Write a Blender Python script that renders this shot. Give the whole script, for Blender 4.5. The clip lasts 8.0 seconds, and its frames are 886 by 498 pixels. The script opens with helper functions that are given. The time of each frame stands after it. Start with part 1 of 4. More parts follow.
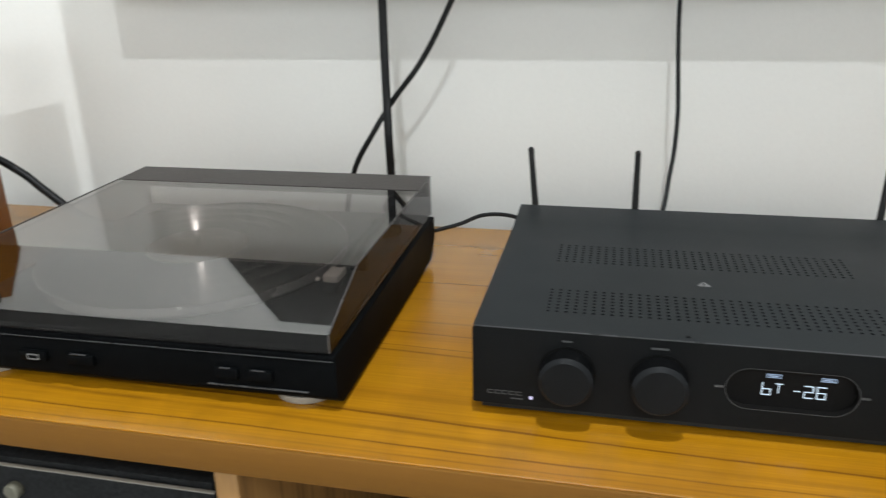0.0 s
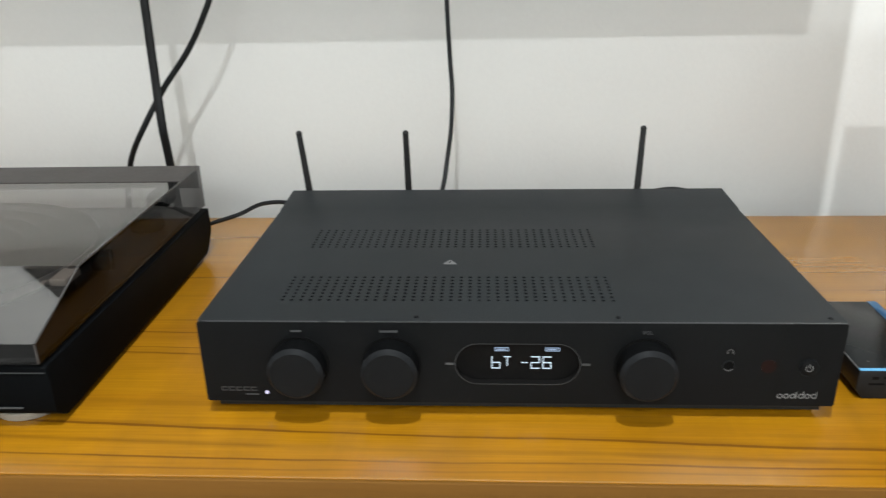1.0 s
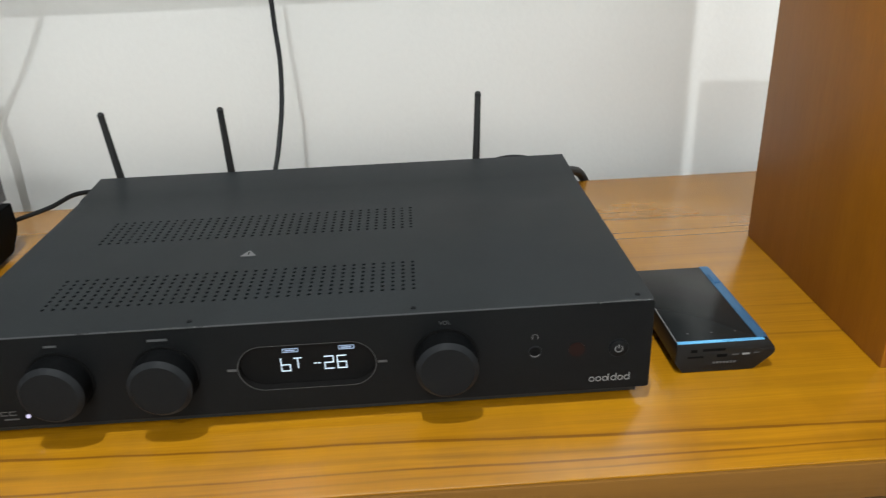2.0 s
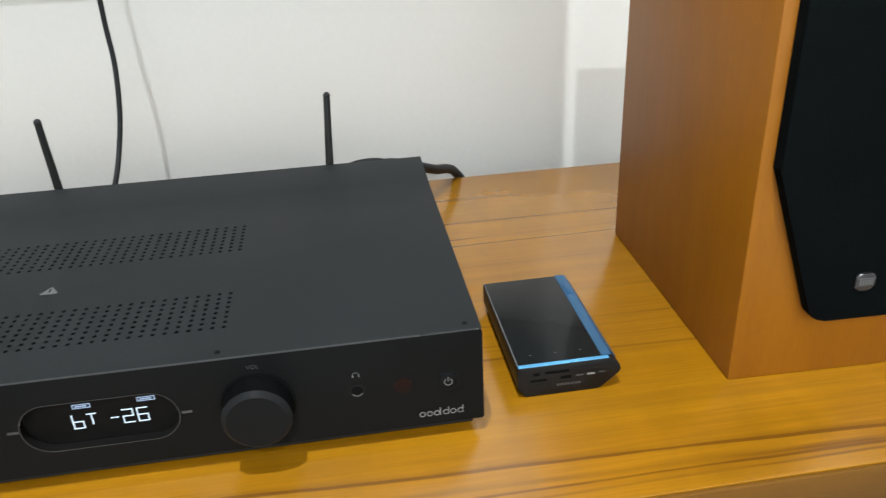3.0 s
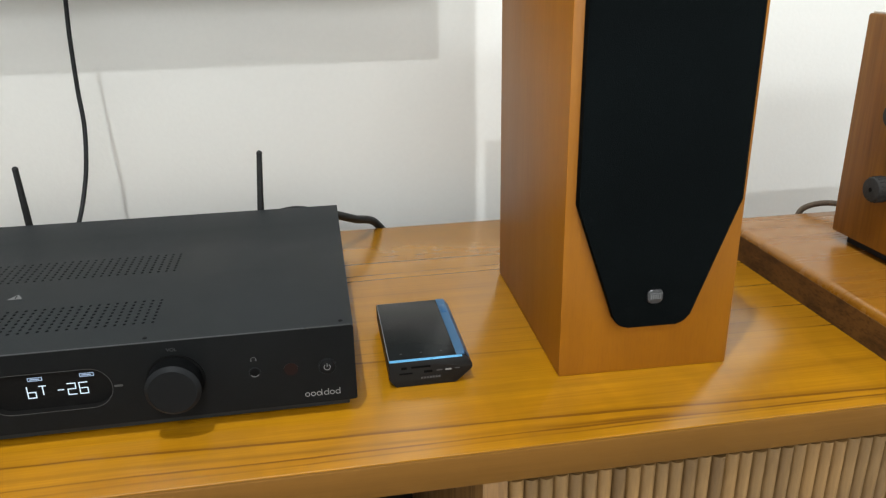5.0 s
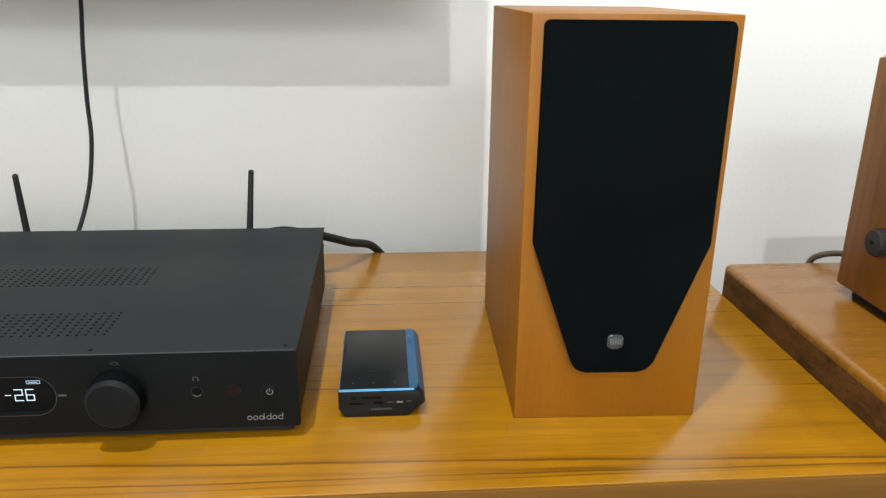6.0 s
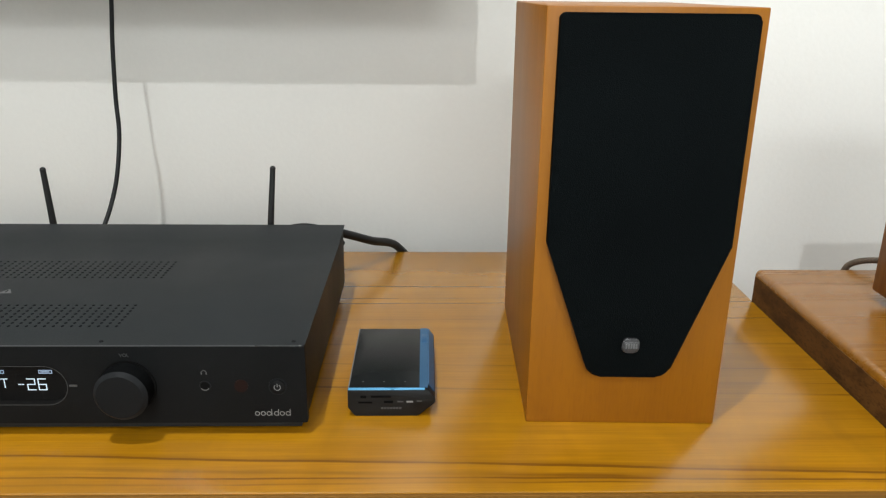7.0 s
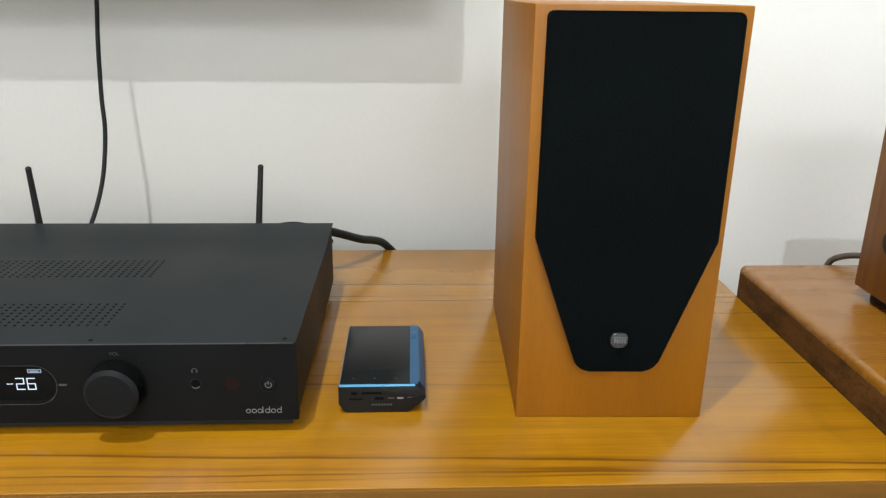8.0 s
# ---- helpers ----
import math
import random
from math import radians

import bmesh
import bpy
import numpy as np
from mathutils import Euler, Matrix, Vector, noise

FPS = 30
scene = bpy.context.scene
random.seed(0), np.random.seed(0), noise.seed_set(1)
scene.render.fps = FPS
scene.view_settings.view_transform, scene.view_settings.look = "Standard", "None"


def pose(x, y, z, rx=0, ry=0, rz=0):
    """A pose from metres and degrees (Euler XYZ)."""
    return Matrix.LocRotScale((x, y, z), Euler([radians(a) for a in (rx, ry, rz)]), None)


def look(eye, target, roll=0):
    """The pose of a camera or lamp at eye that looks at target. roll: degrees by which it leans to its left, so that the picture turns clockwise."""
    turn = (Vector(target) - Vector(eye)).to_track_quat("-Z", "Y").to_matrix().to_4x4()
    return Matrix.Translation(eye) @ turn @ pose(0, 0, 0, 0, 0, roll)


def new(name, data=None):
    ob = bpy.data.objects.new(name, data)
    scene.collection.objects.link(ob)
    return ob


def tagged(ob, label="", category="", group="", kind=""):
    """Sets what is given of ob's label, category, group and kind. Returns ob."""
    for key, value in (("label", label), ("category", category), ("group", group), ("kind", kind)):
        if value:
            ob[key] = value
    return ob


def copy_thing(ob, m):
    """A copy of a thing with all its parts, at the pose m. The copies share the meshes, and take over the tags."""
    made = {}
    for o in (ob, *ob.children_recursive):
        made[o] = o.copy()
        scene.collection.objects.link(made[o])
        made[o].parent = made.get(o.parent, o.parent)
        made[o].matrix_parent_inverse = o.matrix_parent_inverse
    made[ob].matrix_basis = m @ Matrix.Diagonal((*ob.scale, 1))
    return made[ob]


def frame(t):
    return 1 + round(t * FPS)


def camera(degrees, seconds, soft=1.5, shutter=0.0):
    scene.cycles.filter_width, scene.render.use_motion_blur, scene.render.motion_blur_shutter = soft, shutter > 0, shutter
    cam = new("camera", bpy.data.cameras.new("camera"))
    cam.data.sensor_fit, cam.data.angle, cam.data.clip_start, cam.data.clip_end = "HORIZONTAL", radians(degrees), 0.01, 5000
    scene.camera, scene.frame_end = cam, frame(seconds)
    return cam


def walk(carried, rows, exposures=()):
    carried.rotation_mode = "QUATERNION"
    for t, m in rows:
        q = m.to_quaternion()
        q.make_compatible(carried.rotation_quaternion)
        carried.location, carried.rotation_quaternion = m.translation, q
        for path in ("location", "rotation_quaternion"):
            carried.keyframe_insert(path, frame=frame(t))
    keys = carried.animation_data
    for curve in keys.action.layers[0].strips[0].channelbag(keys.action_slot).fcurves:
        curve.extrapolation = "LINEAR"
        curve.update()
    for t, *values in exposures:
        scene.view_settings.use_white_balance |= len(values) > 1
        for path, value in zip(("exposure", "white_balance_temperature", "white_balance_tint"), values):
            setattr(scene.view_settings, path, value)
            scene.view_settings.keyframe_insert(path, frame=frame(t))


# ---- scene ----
cam = camera(60.51, 8.0, soft=1.25, shutter=0.3)
PATH = [
    (0, (0.2744, 0.2543, 0.9255), (-0.1460, 2.0799, 0.2251), -1.30),
    (0.5, (0.3308, 0.2800, 0.9206), (0.0802, 2.1290, 0.2007), -1.38),
    (1, (0.3818, 0.2874, 0.9150), (0.2739, 2.1426, 0.1756), -1.30),
    (1.5, (0.4356, 0.3095, 0.9063), (0.4286, 2.1555, 0.1366), -1.59),
    (1.7, (0.4535, 0.3230, 0.9037), (0.4783, 2.1598, 0.1127), -1.89),
    (2.8, (0.5429, 0.3782, 0.9145), (0.7332, 2.1579, 0.0221), -3.07),
    (3, (0.5582, 0.3849, 0.9144), (0.7836, 2.1603, 0.0214), -2.81),
    (3.5, (0.5771, 0.3848, 0.9165), (0.8603, 2.1507, 0.0212), -2.65),
    (4, (0.6013, 0.3636, 0.9231), (0.9283, 2.1387, 0.0615), -2.24),
    (4.2, (0.6030, 0.3423, 0.9200), (0.9395, 2.1333, 0.0958), -1.92),
    (5.3, (0.6206, 0.2179, 0.9320), (0.8994, 2.0755, 0.2451), -0.42),
    (5.5, (0.6539, 0.2228, 0.9308), (0.9067, 2.0876, 0.2536), 0.02),
    (6, (0.6933, 0.2358, 0.9312), (0.8426, 2.1214, 0.2815), 0.61),
    (6.5, (0.7041, 0.2414, 0.9274), (0.7833, 2.1355, 0.2901), 0.70),
    (7, (0.7148, 0.2436, 0.9242), (0.7607, 2.1368, 0.2809), 0.59),
    (7.5, (0.7099, 0.2388, 0.9256), (0.7586, 2.1322, 0.2832), 0.64),
    (8, (0.7112, 0.2396, 0.9234), (0.7959, 2.1311, 0.2791), 0.66),
]
walk(cam, [(t, look(eye, target, roll)) for t, eye, target, roll in PATH], exposures=[(0, -.02, 6500, 10), (0.5, -.09, 6650, 10), (1, .05, 6550, 10), (1.5, .04, 6550, 10), (3, .17, 6500, 10), (3.5, .18, 6550, 10), (4, .18, 6550, 10),
     (5.5, .01, 6680, 10), (6, .08, 6600, 10), (6.5, .05, 6620, 10), (7, -.03, 6700, 10), (7.5, .07, 6650, 10), (8, .04, 6650, 10)])

# ---- world, lamps, exposure ----
world = bpy.data.worlds.new("room_air")
world.use_nodes = True
world.node_tree.nodes["Background"].inputs[0].default_value = (0.9, 0.95, 1.0, 1)
world.node_tree.nodes["Background"].inputs[1].default_value = 0.02
scene.world = world

TOP = 0.60          # height of the console's top
WALL = 1.282        # face of the back wall
CEIL = 3.20


def area_lamp(name, x, y, z, size, power, colour, shape="DISK"):
    data = bpy.data.lights.new(name, "AREA")
    data.shape, data.size, data.energy, data.color = shape, size, power, colour
    ob = new(name, data)
    ob.matrix_world = pose(x, y, z)
    return ob


LAMP_NEAR = area_lamp("downlight_near_wall", 0.34, 0.159, CEIL - 0.02, 0.055, 64, (0.925, 0.98, 1.0))
LAMP_FAR = area_lamp("downlight_mid_room", 0.34, -1.77, CEIL - 0.02, 0.065, 56, (0.925, 0.98, 1.0))
# broad fill light added far back under the ceiling, no known fitting
LAMP_FILL = area_lamp("added_fill_light", 0.9, -5.0, CEIL - 0.03, 3.4, 225, (0.90, 0.97, 1.0), "RECTANGLE")
LAMP_FILL.data.size_y = 1.8


# ---- materials ----
def material(name):
    m = bpy.data.materials.new(name)
    m.use_nodes = True
    t = m.node_tree
    return m, t, t.nodes["Principled BSDF"]


def node(t, kind, **values):
    n = t.nodes.new(kind)
    for key, value in values.items():
        n.inputs[key.replace("_", " ")].default_value = value
    return n


def coords(t, scale=(1, 1, 1), rot=(0, 0, 0)):
    c = t.nodes.new("ShaderNodeTexCoord")
    mp = t.nodes.new("ShaderNodeMapping")
    mp.inputs["Scale"].default_value = scale
    mp.inputs["Rotation"].default_value = rot
    t.links.new(c.outputs["Object"], mp.inputs["Vector"])
    return mp.outputs["Vector"]


def ramp(t, fac, stops):
    r = t.nodes.new("ShaderNodeValToRGB")
    e = r.color_ramp.elements
    while len(e) < len(stops):
        e.new(0.5)
    for el, (p, c) in zip(e, stops):
        el.position, el.color = p, (*c, 1) if len(c) == 3 else c
    t.links.new(fac, r.inputs[0])
    return r.outputs[0]


def grey(v):
    return (v, v, v)


def mix(t, fac, a, b, kind="MIX"):
    n = t.nodes.new("ShaderNodeMix")
    n.data_type, n.blend_type = "RGBA", kind
    for sock, v in ((n.inputs[0], fac), (n.inputs[6], a), (n.inputs[7], b)):
        if hasattr(v, "is_linked"):
            t.links.new(v, sock)
        elif sock == n.inputs[0]:
            sock.default_value = v
        else:
            sock.default_value = (*v, 1)
    return n.outputs[2]


def bump(t, bsdf, height, strength, distance):
    b = t.nodes.new("ShaderNodeBump")
    b.inputs["Strength"].default_value, b.inputs["Distance"].default_value = strength, distance
    t.links.new(height, b.inputs["Height"])
    t.links.new(b.outputs[0], bsdf.inputs["Normal"])


def plain(name, colour, rough=0.5, metal=0.0, grain=900.0, vary=0.12, relief=0.0002, coat=0.0, spec=0.5):
    """Paint, plastic or metal with fine grain and faint large-scale wear."""
    m, t, b = material(name)
    v = coords(t)
    fine = node(t, "ShaderNodeTexNoise", Scale=grain, Detail=2.0)
    wide = node(t, "ShaderNodeTexNoise", Scale=9.0, Detail=4.0)
    t.links.new(v, fine.inputs["Vector"]), t.links.new(v, wide.inputs["Vector"])
    lo, hi = tuple(c * (1 - vary) for c in colour), tuple(min(1, c * (1 + vary)) for c in colour)
    base = ramp(t, fine.outputs[0], [(0.3, lo), (0.7, hi)])
    t.links.new(mix(t, 0.35, base, ramp(t, wide.outputs[0], [(0.3, lo), (0.7, hi)])), b.inputs["Base Color"])
    t.links.new(ramp(t, wide.outputs[0], [(0.3, grey(max(0.02, rough - 0.06))), (0.7, grey(min(1, rough + 0.06)))]), b.inputs["Roughness"])
    b.inputs["Metallic"].default_value, b.inputs["Coat Weight"].default_value = metal, coat
    b.inputs["Specular IOR Level"].default_value = spec
    if relief:
        bump(t, b, fine.outputs[0], 0.35, relief)
    return m


def wood(name, light, mid, dark, along, rough=0.35, fine=70.0, lines=1.0, coat=0.15, streak=22.0, spec=0.5, pores=0.22, sheen=1.0, flow=0.045):
    """Wood with grain along one axis: broad bands, thin dark lines, pores, bump."""
    m, t, b = material(name)
    stretch = {"x": (flow, 1, 1), "y": (1, flow, 1), "z": (1, 1, flow)}[along]
    v = coords(t, stretch)
    band = node(t, "ShaderNodeTexNoise", Scale=streak, Detail=5.0, Roughness=0.62, Distortion=0.5)
    thin = node(t, "ShaderNodeTexNoise", Scale=fine, Detail=6.0, Roughness=0.7, Distortion=0.25)
    pore = node(t, "ShaderNodeTexNoise", Scale=fine * 11, Detail=2.0)
    blotch = node(t, "ShaderNodeTexNoise", Scale=3.2, Detail=3.0)
    for n in (band, thin, pore):
        t.links.new(v, n.inputs["Vector"])
    t.links.new(coords(t), blotch.inputs["Vector"])
    col = ramp(t, band.outputs[0], [(0.30, mid), (0.52, light), (0.75, mid)])
    col = mix(t, ramp(t, thin.outputs[0], [(0.36, grey(0.9 * lines)), (0.52, grey(0))]), col, dark)
    col = mix(t, ramp(t, pore.outputs[0], [(0.34, grey(pores)), (0.48, grey(0))]), col, dark)
    col = mix(t, 0.6, col, ramp(t, blotch.outputs[0], [(0.3, grey(0.78)), (0.7, grey(1.0))]), "MULTIPLY")
    t.links.new(col, b.inputs["Base Color"])
    t.links.new(ramp(t, thin.outputs[0], [(0.3, grey(rough + 0.12 * sheen)), (0.7, grey(rough - 0.05 * sheen))]), b.inputs["Roughness"])
    b.inputs["Coat Weight"].default_value, b.inputs["Coat Roughness"].default_value = coat, 0.25
    b.inputs["Specular IOR Level"].default_value = spec
    bump(t, b, pore.outputs[0], 0.25, 0.0003)
    return m, t, b, col


def top_wood():
    """The console's top: honey-coloured veneer sheets with fine brown fibres, cross-grain shimmer and long thin growth lines."""
    m, t, b = material("honey_veneer")
    c = t.nodes.new("ShaderNodeTexCoord")
    xyz = t.nodes.new("ShaderNodeSeparateXYZ")
    t.links.new(c.outputs["Object"], xyz.inputs[0])

    def calc(op, a, bb):
        n = t.nodes.new("ShaderNodeMath")
        n.operation = op
        for s, val in zip(n.inputs, (a, bb)):
            if hasattr(val, "is_linked"):
                t.links.new(val, s)
            else:
                s.default_value = val
        return n.outputs[0]

    def grain(stretch, scale, detail, rough=0.55, warp=0.0):
        n = node(t, "ShaderNodeTexNoise", Scale=scale, Detail=detail, Roughness=rough, Distortion=warp)
        t.links.new(coords(t, stretch), n.inputs["Vector"])
        return n.outputs[0]

    def step(v, lo, hi):
        return calc("MINIMUM", calc("MAXIMUM", calc("DIVIDE", calc("SUBTRACT", v, lo), hi - lo), 0.0), 1.0)

    wave = calc("MULTIPLY", calc("SUBTRACT", grain((1, 0.5, 1), 3.0, 6.0, 0.5), 0.5), 0.015)
    y = calc("ADD", xyz.outputs["Y"], wave)
    # broad honey and amber bands
    col = ramp(t, grain((0.05, 1, 1), 11.0, 4.0, 0.6, 0.4), [(0.34, HONEY_DEEP), (0.52, HONEY), (0.70, HONEY_DEEP)])
    # a browner sheet of veneer between two joints
    sheet = calc("MULTIPLY", step(y, 0.810, 0.818), step(calc("MULTIPLY", y, -1.0), -1.008, -1.002))
    col = mix(t, calc("MULTIPLY", sheet, 0.30), col, HONEY_BROWN)
    # bundles of brown streaks, thick in some belts and absent in others
    belt = step(grain((0.12, 1, 1), 9.0, 2.0), 0.40, 0.62)
    streak = step(grain((0.025, 1, 1), 70.0, 5.0, 0.62, 0.2), 0.48, 0.72)
    col = mix(t, calc("MULTIPLY", calc("MULTIPLY", streak, belt), 0.40), col, STREAK)
    # fibres and cross-grain shimmer
    fibre = grain((0.03, 1, 1), 420.0, 3.0, 0.7)
    col = mix(t, 0.8, col, ramp(t, fibre, [(0.3, grey(0.84)), (0.7, grey(1.10))]), "MULTIPLY")
    shimmer = grain((1.0, 0.35, 1), 16.0, 3.0, 0.5, 0.8)
    col = mix(t, 0.8, col, ramp(t, shimmer, [(0.30, grey(0.86)), (0.66, grey(1.09))]), "MULTIPLY")
    gate = calc("MAXIMUM", calc("MULTIPLY", calc("SUBTRACT", grain((1, 1, 1), 6.0, 3.0), 0.36), 2.6), 0.25)
    for at, slope, width, depth in GRAIN_LINES:
        line = calc("ADD", calc("MULTIPLY", calc("SUBTRACT", xyz.outputs["X"], 0.4), slope), at)
        off = calc("ABSOLUTE", calc("SUBTRACT", y, line), 0.0)
        mask = calc("SUBTRACT", 1.0, calc("MINIMUM", calc("DIVIDE", off, width), 1.0))
        mask = calc("MINIMUM", calc("MULTIPLY", mask, calc("MULTIPLY", gate, depth)), 0.8)
        col = mix(t, mask, col, GROWTH)
    t.links.new(col, b.inputs["Base Color"])
    t.links.new(ramp(t, fibre, [(0.3, grey(0.27)), (0.7, grey(0.21))]), b.inputs["Roughness"])
    b.inputs["Specular IOR Level"].default_value = 0.85
    bump(t, b, fibre, 0.12, 0.0002)
    return m


HONEY, HONEY_DEEP, HONEY_BROWN = (0.312, 0.136, 0.0036), (0.262, 0.107, 0.0031), (0.235, 0.098, 0.007)
STREAK, GROWTH = (0.175, 0.062, 0.0030), (0.112, 0.040, 0.0028)
# single strong growth lines: place across the top, slope along it, half width, strength
GRAIN_LINES = [(0.7265, -0.040, 0.0017, 4.4), (0.699, -0.010, 0.0014, 3.0), (0.690, 0.0, 0.0015, 1.2), (0.7105, -0.03, 0.0036, 1.0), (0.7285, -0.040, 0.0045, 0.7), (0.762, -0.02, 0.004, 0.35), (0.832, -0.03, 0.0022, 1.3),
               (0.845, -0.02, 0.0012, 1.2), (0.872, -0.02, 0.0016, 1.5), (0.905, 0.01, 0.0028, 0.9), (0.96, 0.02, 0.0024, 0.9), (1.004, 0.02, 0.0012, 3.4), (1.018, 0.02, 0.0014, 1.2), (1.06, 0.0, 0.003, 0.7), (1.12, 0.0, 0.004, 0.5)]
M_TOP = top_wood()
M_EDGE = wood("veneer_edge", (0.165, 0.073, 0.012), (0.147, 0.064, 0.0105), (0.105, 0.044, 0.007), "x", rough=0.48, fine=90, lines=0.22, coat=0.0, spec=0.12, pores=0.1)[0]
M_CARCASS = wood("carcass_wood", (0.27, 0.14, 0.042), (0.22, 0.105, 0.03), (0.12, 0.055, 0.014), "z", rough=0.45)[0]
M_BAY_SHADE = plain("bay_shade_board", (0.012, 0.009, 0.006), rough=0.7, grain=300, vary=0.3, spec=0.15)
M_UNIT = plain("speckled_black_front", (0.009, 0.0095, 0.010), rough=0.7, grain=240, vary=0.75, relief=0.0015, spec=0.15)
M_SLAT, slat_tree, slat_bsdf, slat_colour = wood("fluted_wood", (0.27, 0.155, 0.055), (0.18, 0.10, 0.034), (0.08, 0.042, 0.015), "z", rough=0.5, fine=45, lines=0.9, coat=0.0)
slat_tone = ramp(slat_tree, slat_tree.nodes.new("ShaderNodeObjectInfo").outputs["Random"], [(0.0, (0.62, 0.58, 0.52)), (0.5, (0.95, 0.93, 0.9)), (1.0, (1.18, 1.12, 1.02))])
slat_tree.links.new(mix(slat_tree, 1.0, slat_colour, slat_tone, "MULTIPLY"), slat_bsdf.inputs["Base Color"])
M_CHERRY = wood("cherry_veneer", (0.298, 0.106, 0.0032), (0.252, 0.087, 0.0028), (0.17, 0.054, 0.0026), "z", rough=0.40, fine=48, lines=0.18, coat=0.0, streak=15, spec=0.30, pores=0.14, sheen=0.2, flow=0.11)[0]
M_BOXWOOD = wood("reddish_wood", (0.235, 0.090, 0.0065), (0.165, 0.056, 0.0045), (0.075, 0.023, 0.003), "z", rough=0.38, fine=26, lines=0.55, coat=0.0, spec=0.2)[0]
M_PLINTH = wood("plinth_wood", (0.25, 0.102, 0.010), (0.20, 0.077, 0.007), (0.12, 0.042, 0.004), "x", rough=0.22, fine=40, lines=0.35, coat=0.0, spec=0.55)[0]
M_PLINTH_SIDE = wood("rough_end_grain", (0.125, 0.055, 0.012), (0.070, 0.030, 0.0066), (0.030, 0.012, 0.003), "y", rough=0.7, fine=55, lines=0.7, coat=0.0, streak=30, spec=0.15, pores=0.5, flow=0.35)[0]
M_WALL = plain("white_wall_paint", (0.80, 0.793, 0.770), rough=0.75, grain=160, vary=0.012, relief=0.0006, spec=0.25)
M_CEILING = plain("white_ceiling_paint", (0.82, 0.82, 0.81), rough=0.85, grain=120, vary=0.01, spec=0.2)
M_FLOOR = plain("pale_grey_floor_stone", (0.30, 0.295, 0.285), rough=0.4, grain=60, vary=0.08, relief=0.0003)
M_AMP = plain("black_textured_metal", (0.0118, 0.0142, 0.0156), rough=0.5, grain=1500, vary=0.4, relief=0.0003, metal=0.0, spec=0.24)
M_AMP_FACE = plain("black_brushed_aluminium", (0.0046, 0.0050, 0.0054), rough=0.5, grain=1700, vary=0.4, relief=0.0003, metal=0.0, spec=0.09)
M_KNOB = plain("black_knob_aluminium", (0.0062, 0.0066, 0.0071), rough=0.5, grain=2000, vary=0.2, metal=0.0, spec=0.10)
M_PALE_METAL = plain("pale_grey_metal", (0.16, 0.165, 0.17), rough=0.35, grain=2000, vary=0.15, metal=0.6)
M_KNOB_RIM = plain("turned_rim", (0.0105, 0.0113, 0.0124), rough=0.5, grain=2000, vary=0.15, spec=0.08)
M_GRIP = plain("shaded_knob_side", (0.0035, 0.0037, 0.004), rough=0.6, grain=2000, vary=0.2, spec=0.03)
M_PALE_LINE = plain("pale_line_grey", (0.045, 0.046, 0.048), rough=0.28, grain=2000, vary=0.15, metal=0.15)
M_DARK = plain("dark_inside", (0.004, 0.004, 0.004), rough=0.9, vary=0.2, spec=0.04)
M_RUBBER = plain("black_rubber", (0.008, 0.008, 0.008), rough=0.6, vary=0.25, spec=0.3)
M_CABLE = plain("black_cable_sheath", (0.0075, 0.0078, 0.0085), rough=0.5, vary=0.25, spec=0.2)
M_CORD = plain("brown_woven_cord", (0.09, 0.065, 0.045), rough=0.8, vary=0.5, grain=500)
M_GLASS = plain("black_display_glass", (0.004, 0.004, 0.0045), rough=0.06, vary=0.1, relief=0, spec=0.35)
M_PANE = plain("dull_black_display", (0.0062, 0.0058, 0.0056), rough=0.7, vary=0.1, relief=0, spec=0.06)
M_PRINT = plain("grey_print", (0.18, 0.18, 0.18), rough=0.6, vary=0.1)
M_PRINT_DIM = plain("dim_print", (0.11, 0.11, 0.11), rough=0.6, vary=0.1)
M_FAINT = plain("faint_print", (0.046, 0.047, 0.048), rough=0.6, vary=0.1)
M_STEEL = plain("bright_steel", (0.62, 0.62, 0.6), rough=0.25, metal=1.0, vary=0.08)
M_SENSOR = plain("dark_red_window", (0.012, 0.0045, 0.0035), rough=0.3, vary=0.1, relief=0, spec=0.1)
M_CLOTH = plain("black_grille_cloth", (0.0028, 0.0039, 0.0043), rough=0.95, grain=1500, vary=0.6, relief=0.0008, spec=0.03)
M_BADGE = plain("pewter_badge", (0.085, 0.085, 0.09), rough=0.28, metal=0.85, vary=0.3, grain=500)
M_BASE = plain("black_turntable_plastic", (0.0026, 0.0030, 0.0034), rough=0.55, grain=1500, vary=0.3, spec=0.022)
M_DECK = plain("charcoal_deck", (0.019, 0.021, 0.025), rough=0.4, grain=1800, vary=0.2)
M_FOOT = plain("grey_foot", (0.24, 0.218, 0.185), rough=0.45, vary=0.15)
M_LABEL = plain("grey_record_label", (0.28, 0.27, 0.25), rough=0.6, vary=0.15, grain=60)
M_BEIGE = plain("dull_beige_knob", (0.10, 0.095, 0.07), rough=0.5, vary=0.15)
M_RIM = plain("cast_platter_metal", (0.30, 0.30, 0.30), rough=0.35, metal=0.9, vary=0.1)
M_ARM = plain("silver_rim", (0.62, 0.62, 0.62), rough=0.26, metal=0.7, vary=0.1)
M_STRIP = plain("dark_band_grey", (0.058, 0.052, 0.049), rough=0.55, grain=300, vary=0.2, spec=0.2)
M_SHELL = plain("pale_headshell", (0.78, 0.75, 0.70), rough=0.5, vary=0.15)
M_PLAYER = plain("black_anodised", (0.006, 0.0065, 0.0072), rough=0.42, grain=2500, vary=0.2, spec=0.22)
M_SCREEN = plain("player_glass", (0.010, 0.011, 0.0112), rough=0.22, vary=0.05, relief=0, spec=0.13)
M_BLUE = plain("blue_anodised", (0.038, 0.125, 0.245), rough=0.36, metal=0.55, vary=0.08)
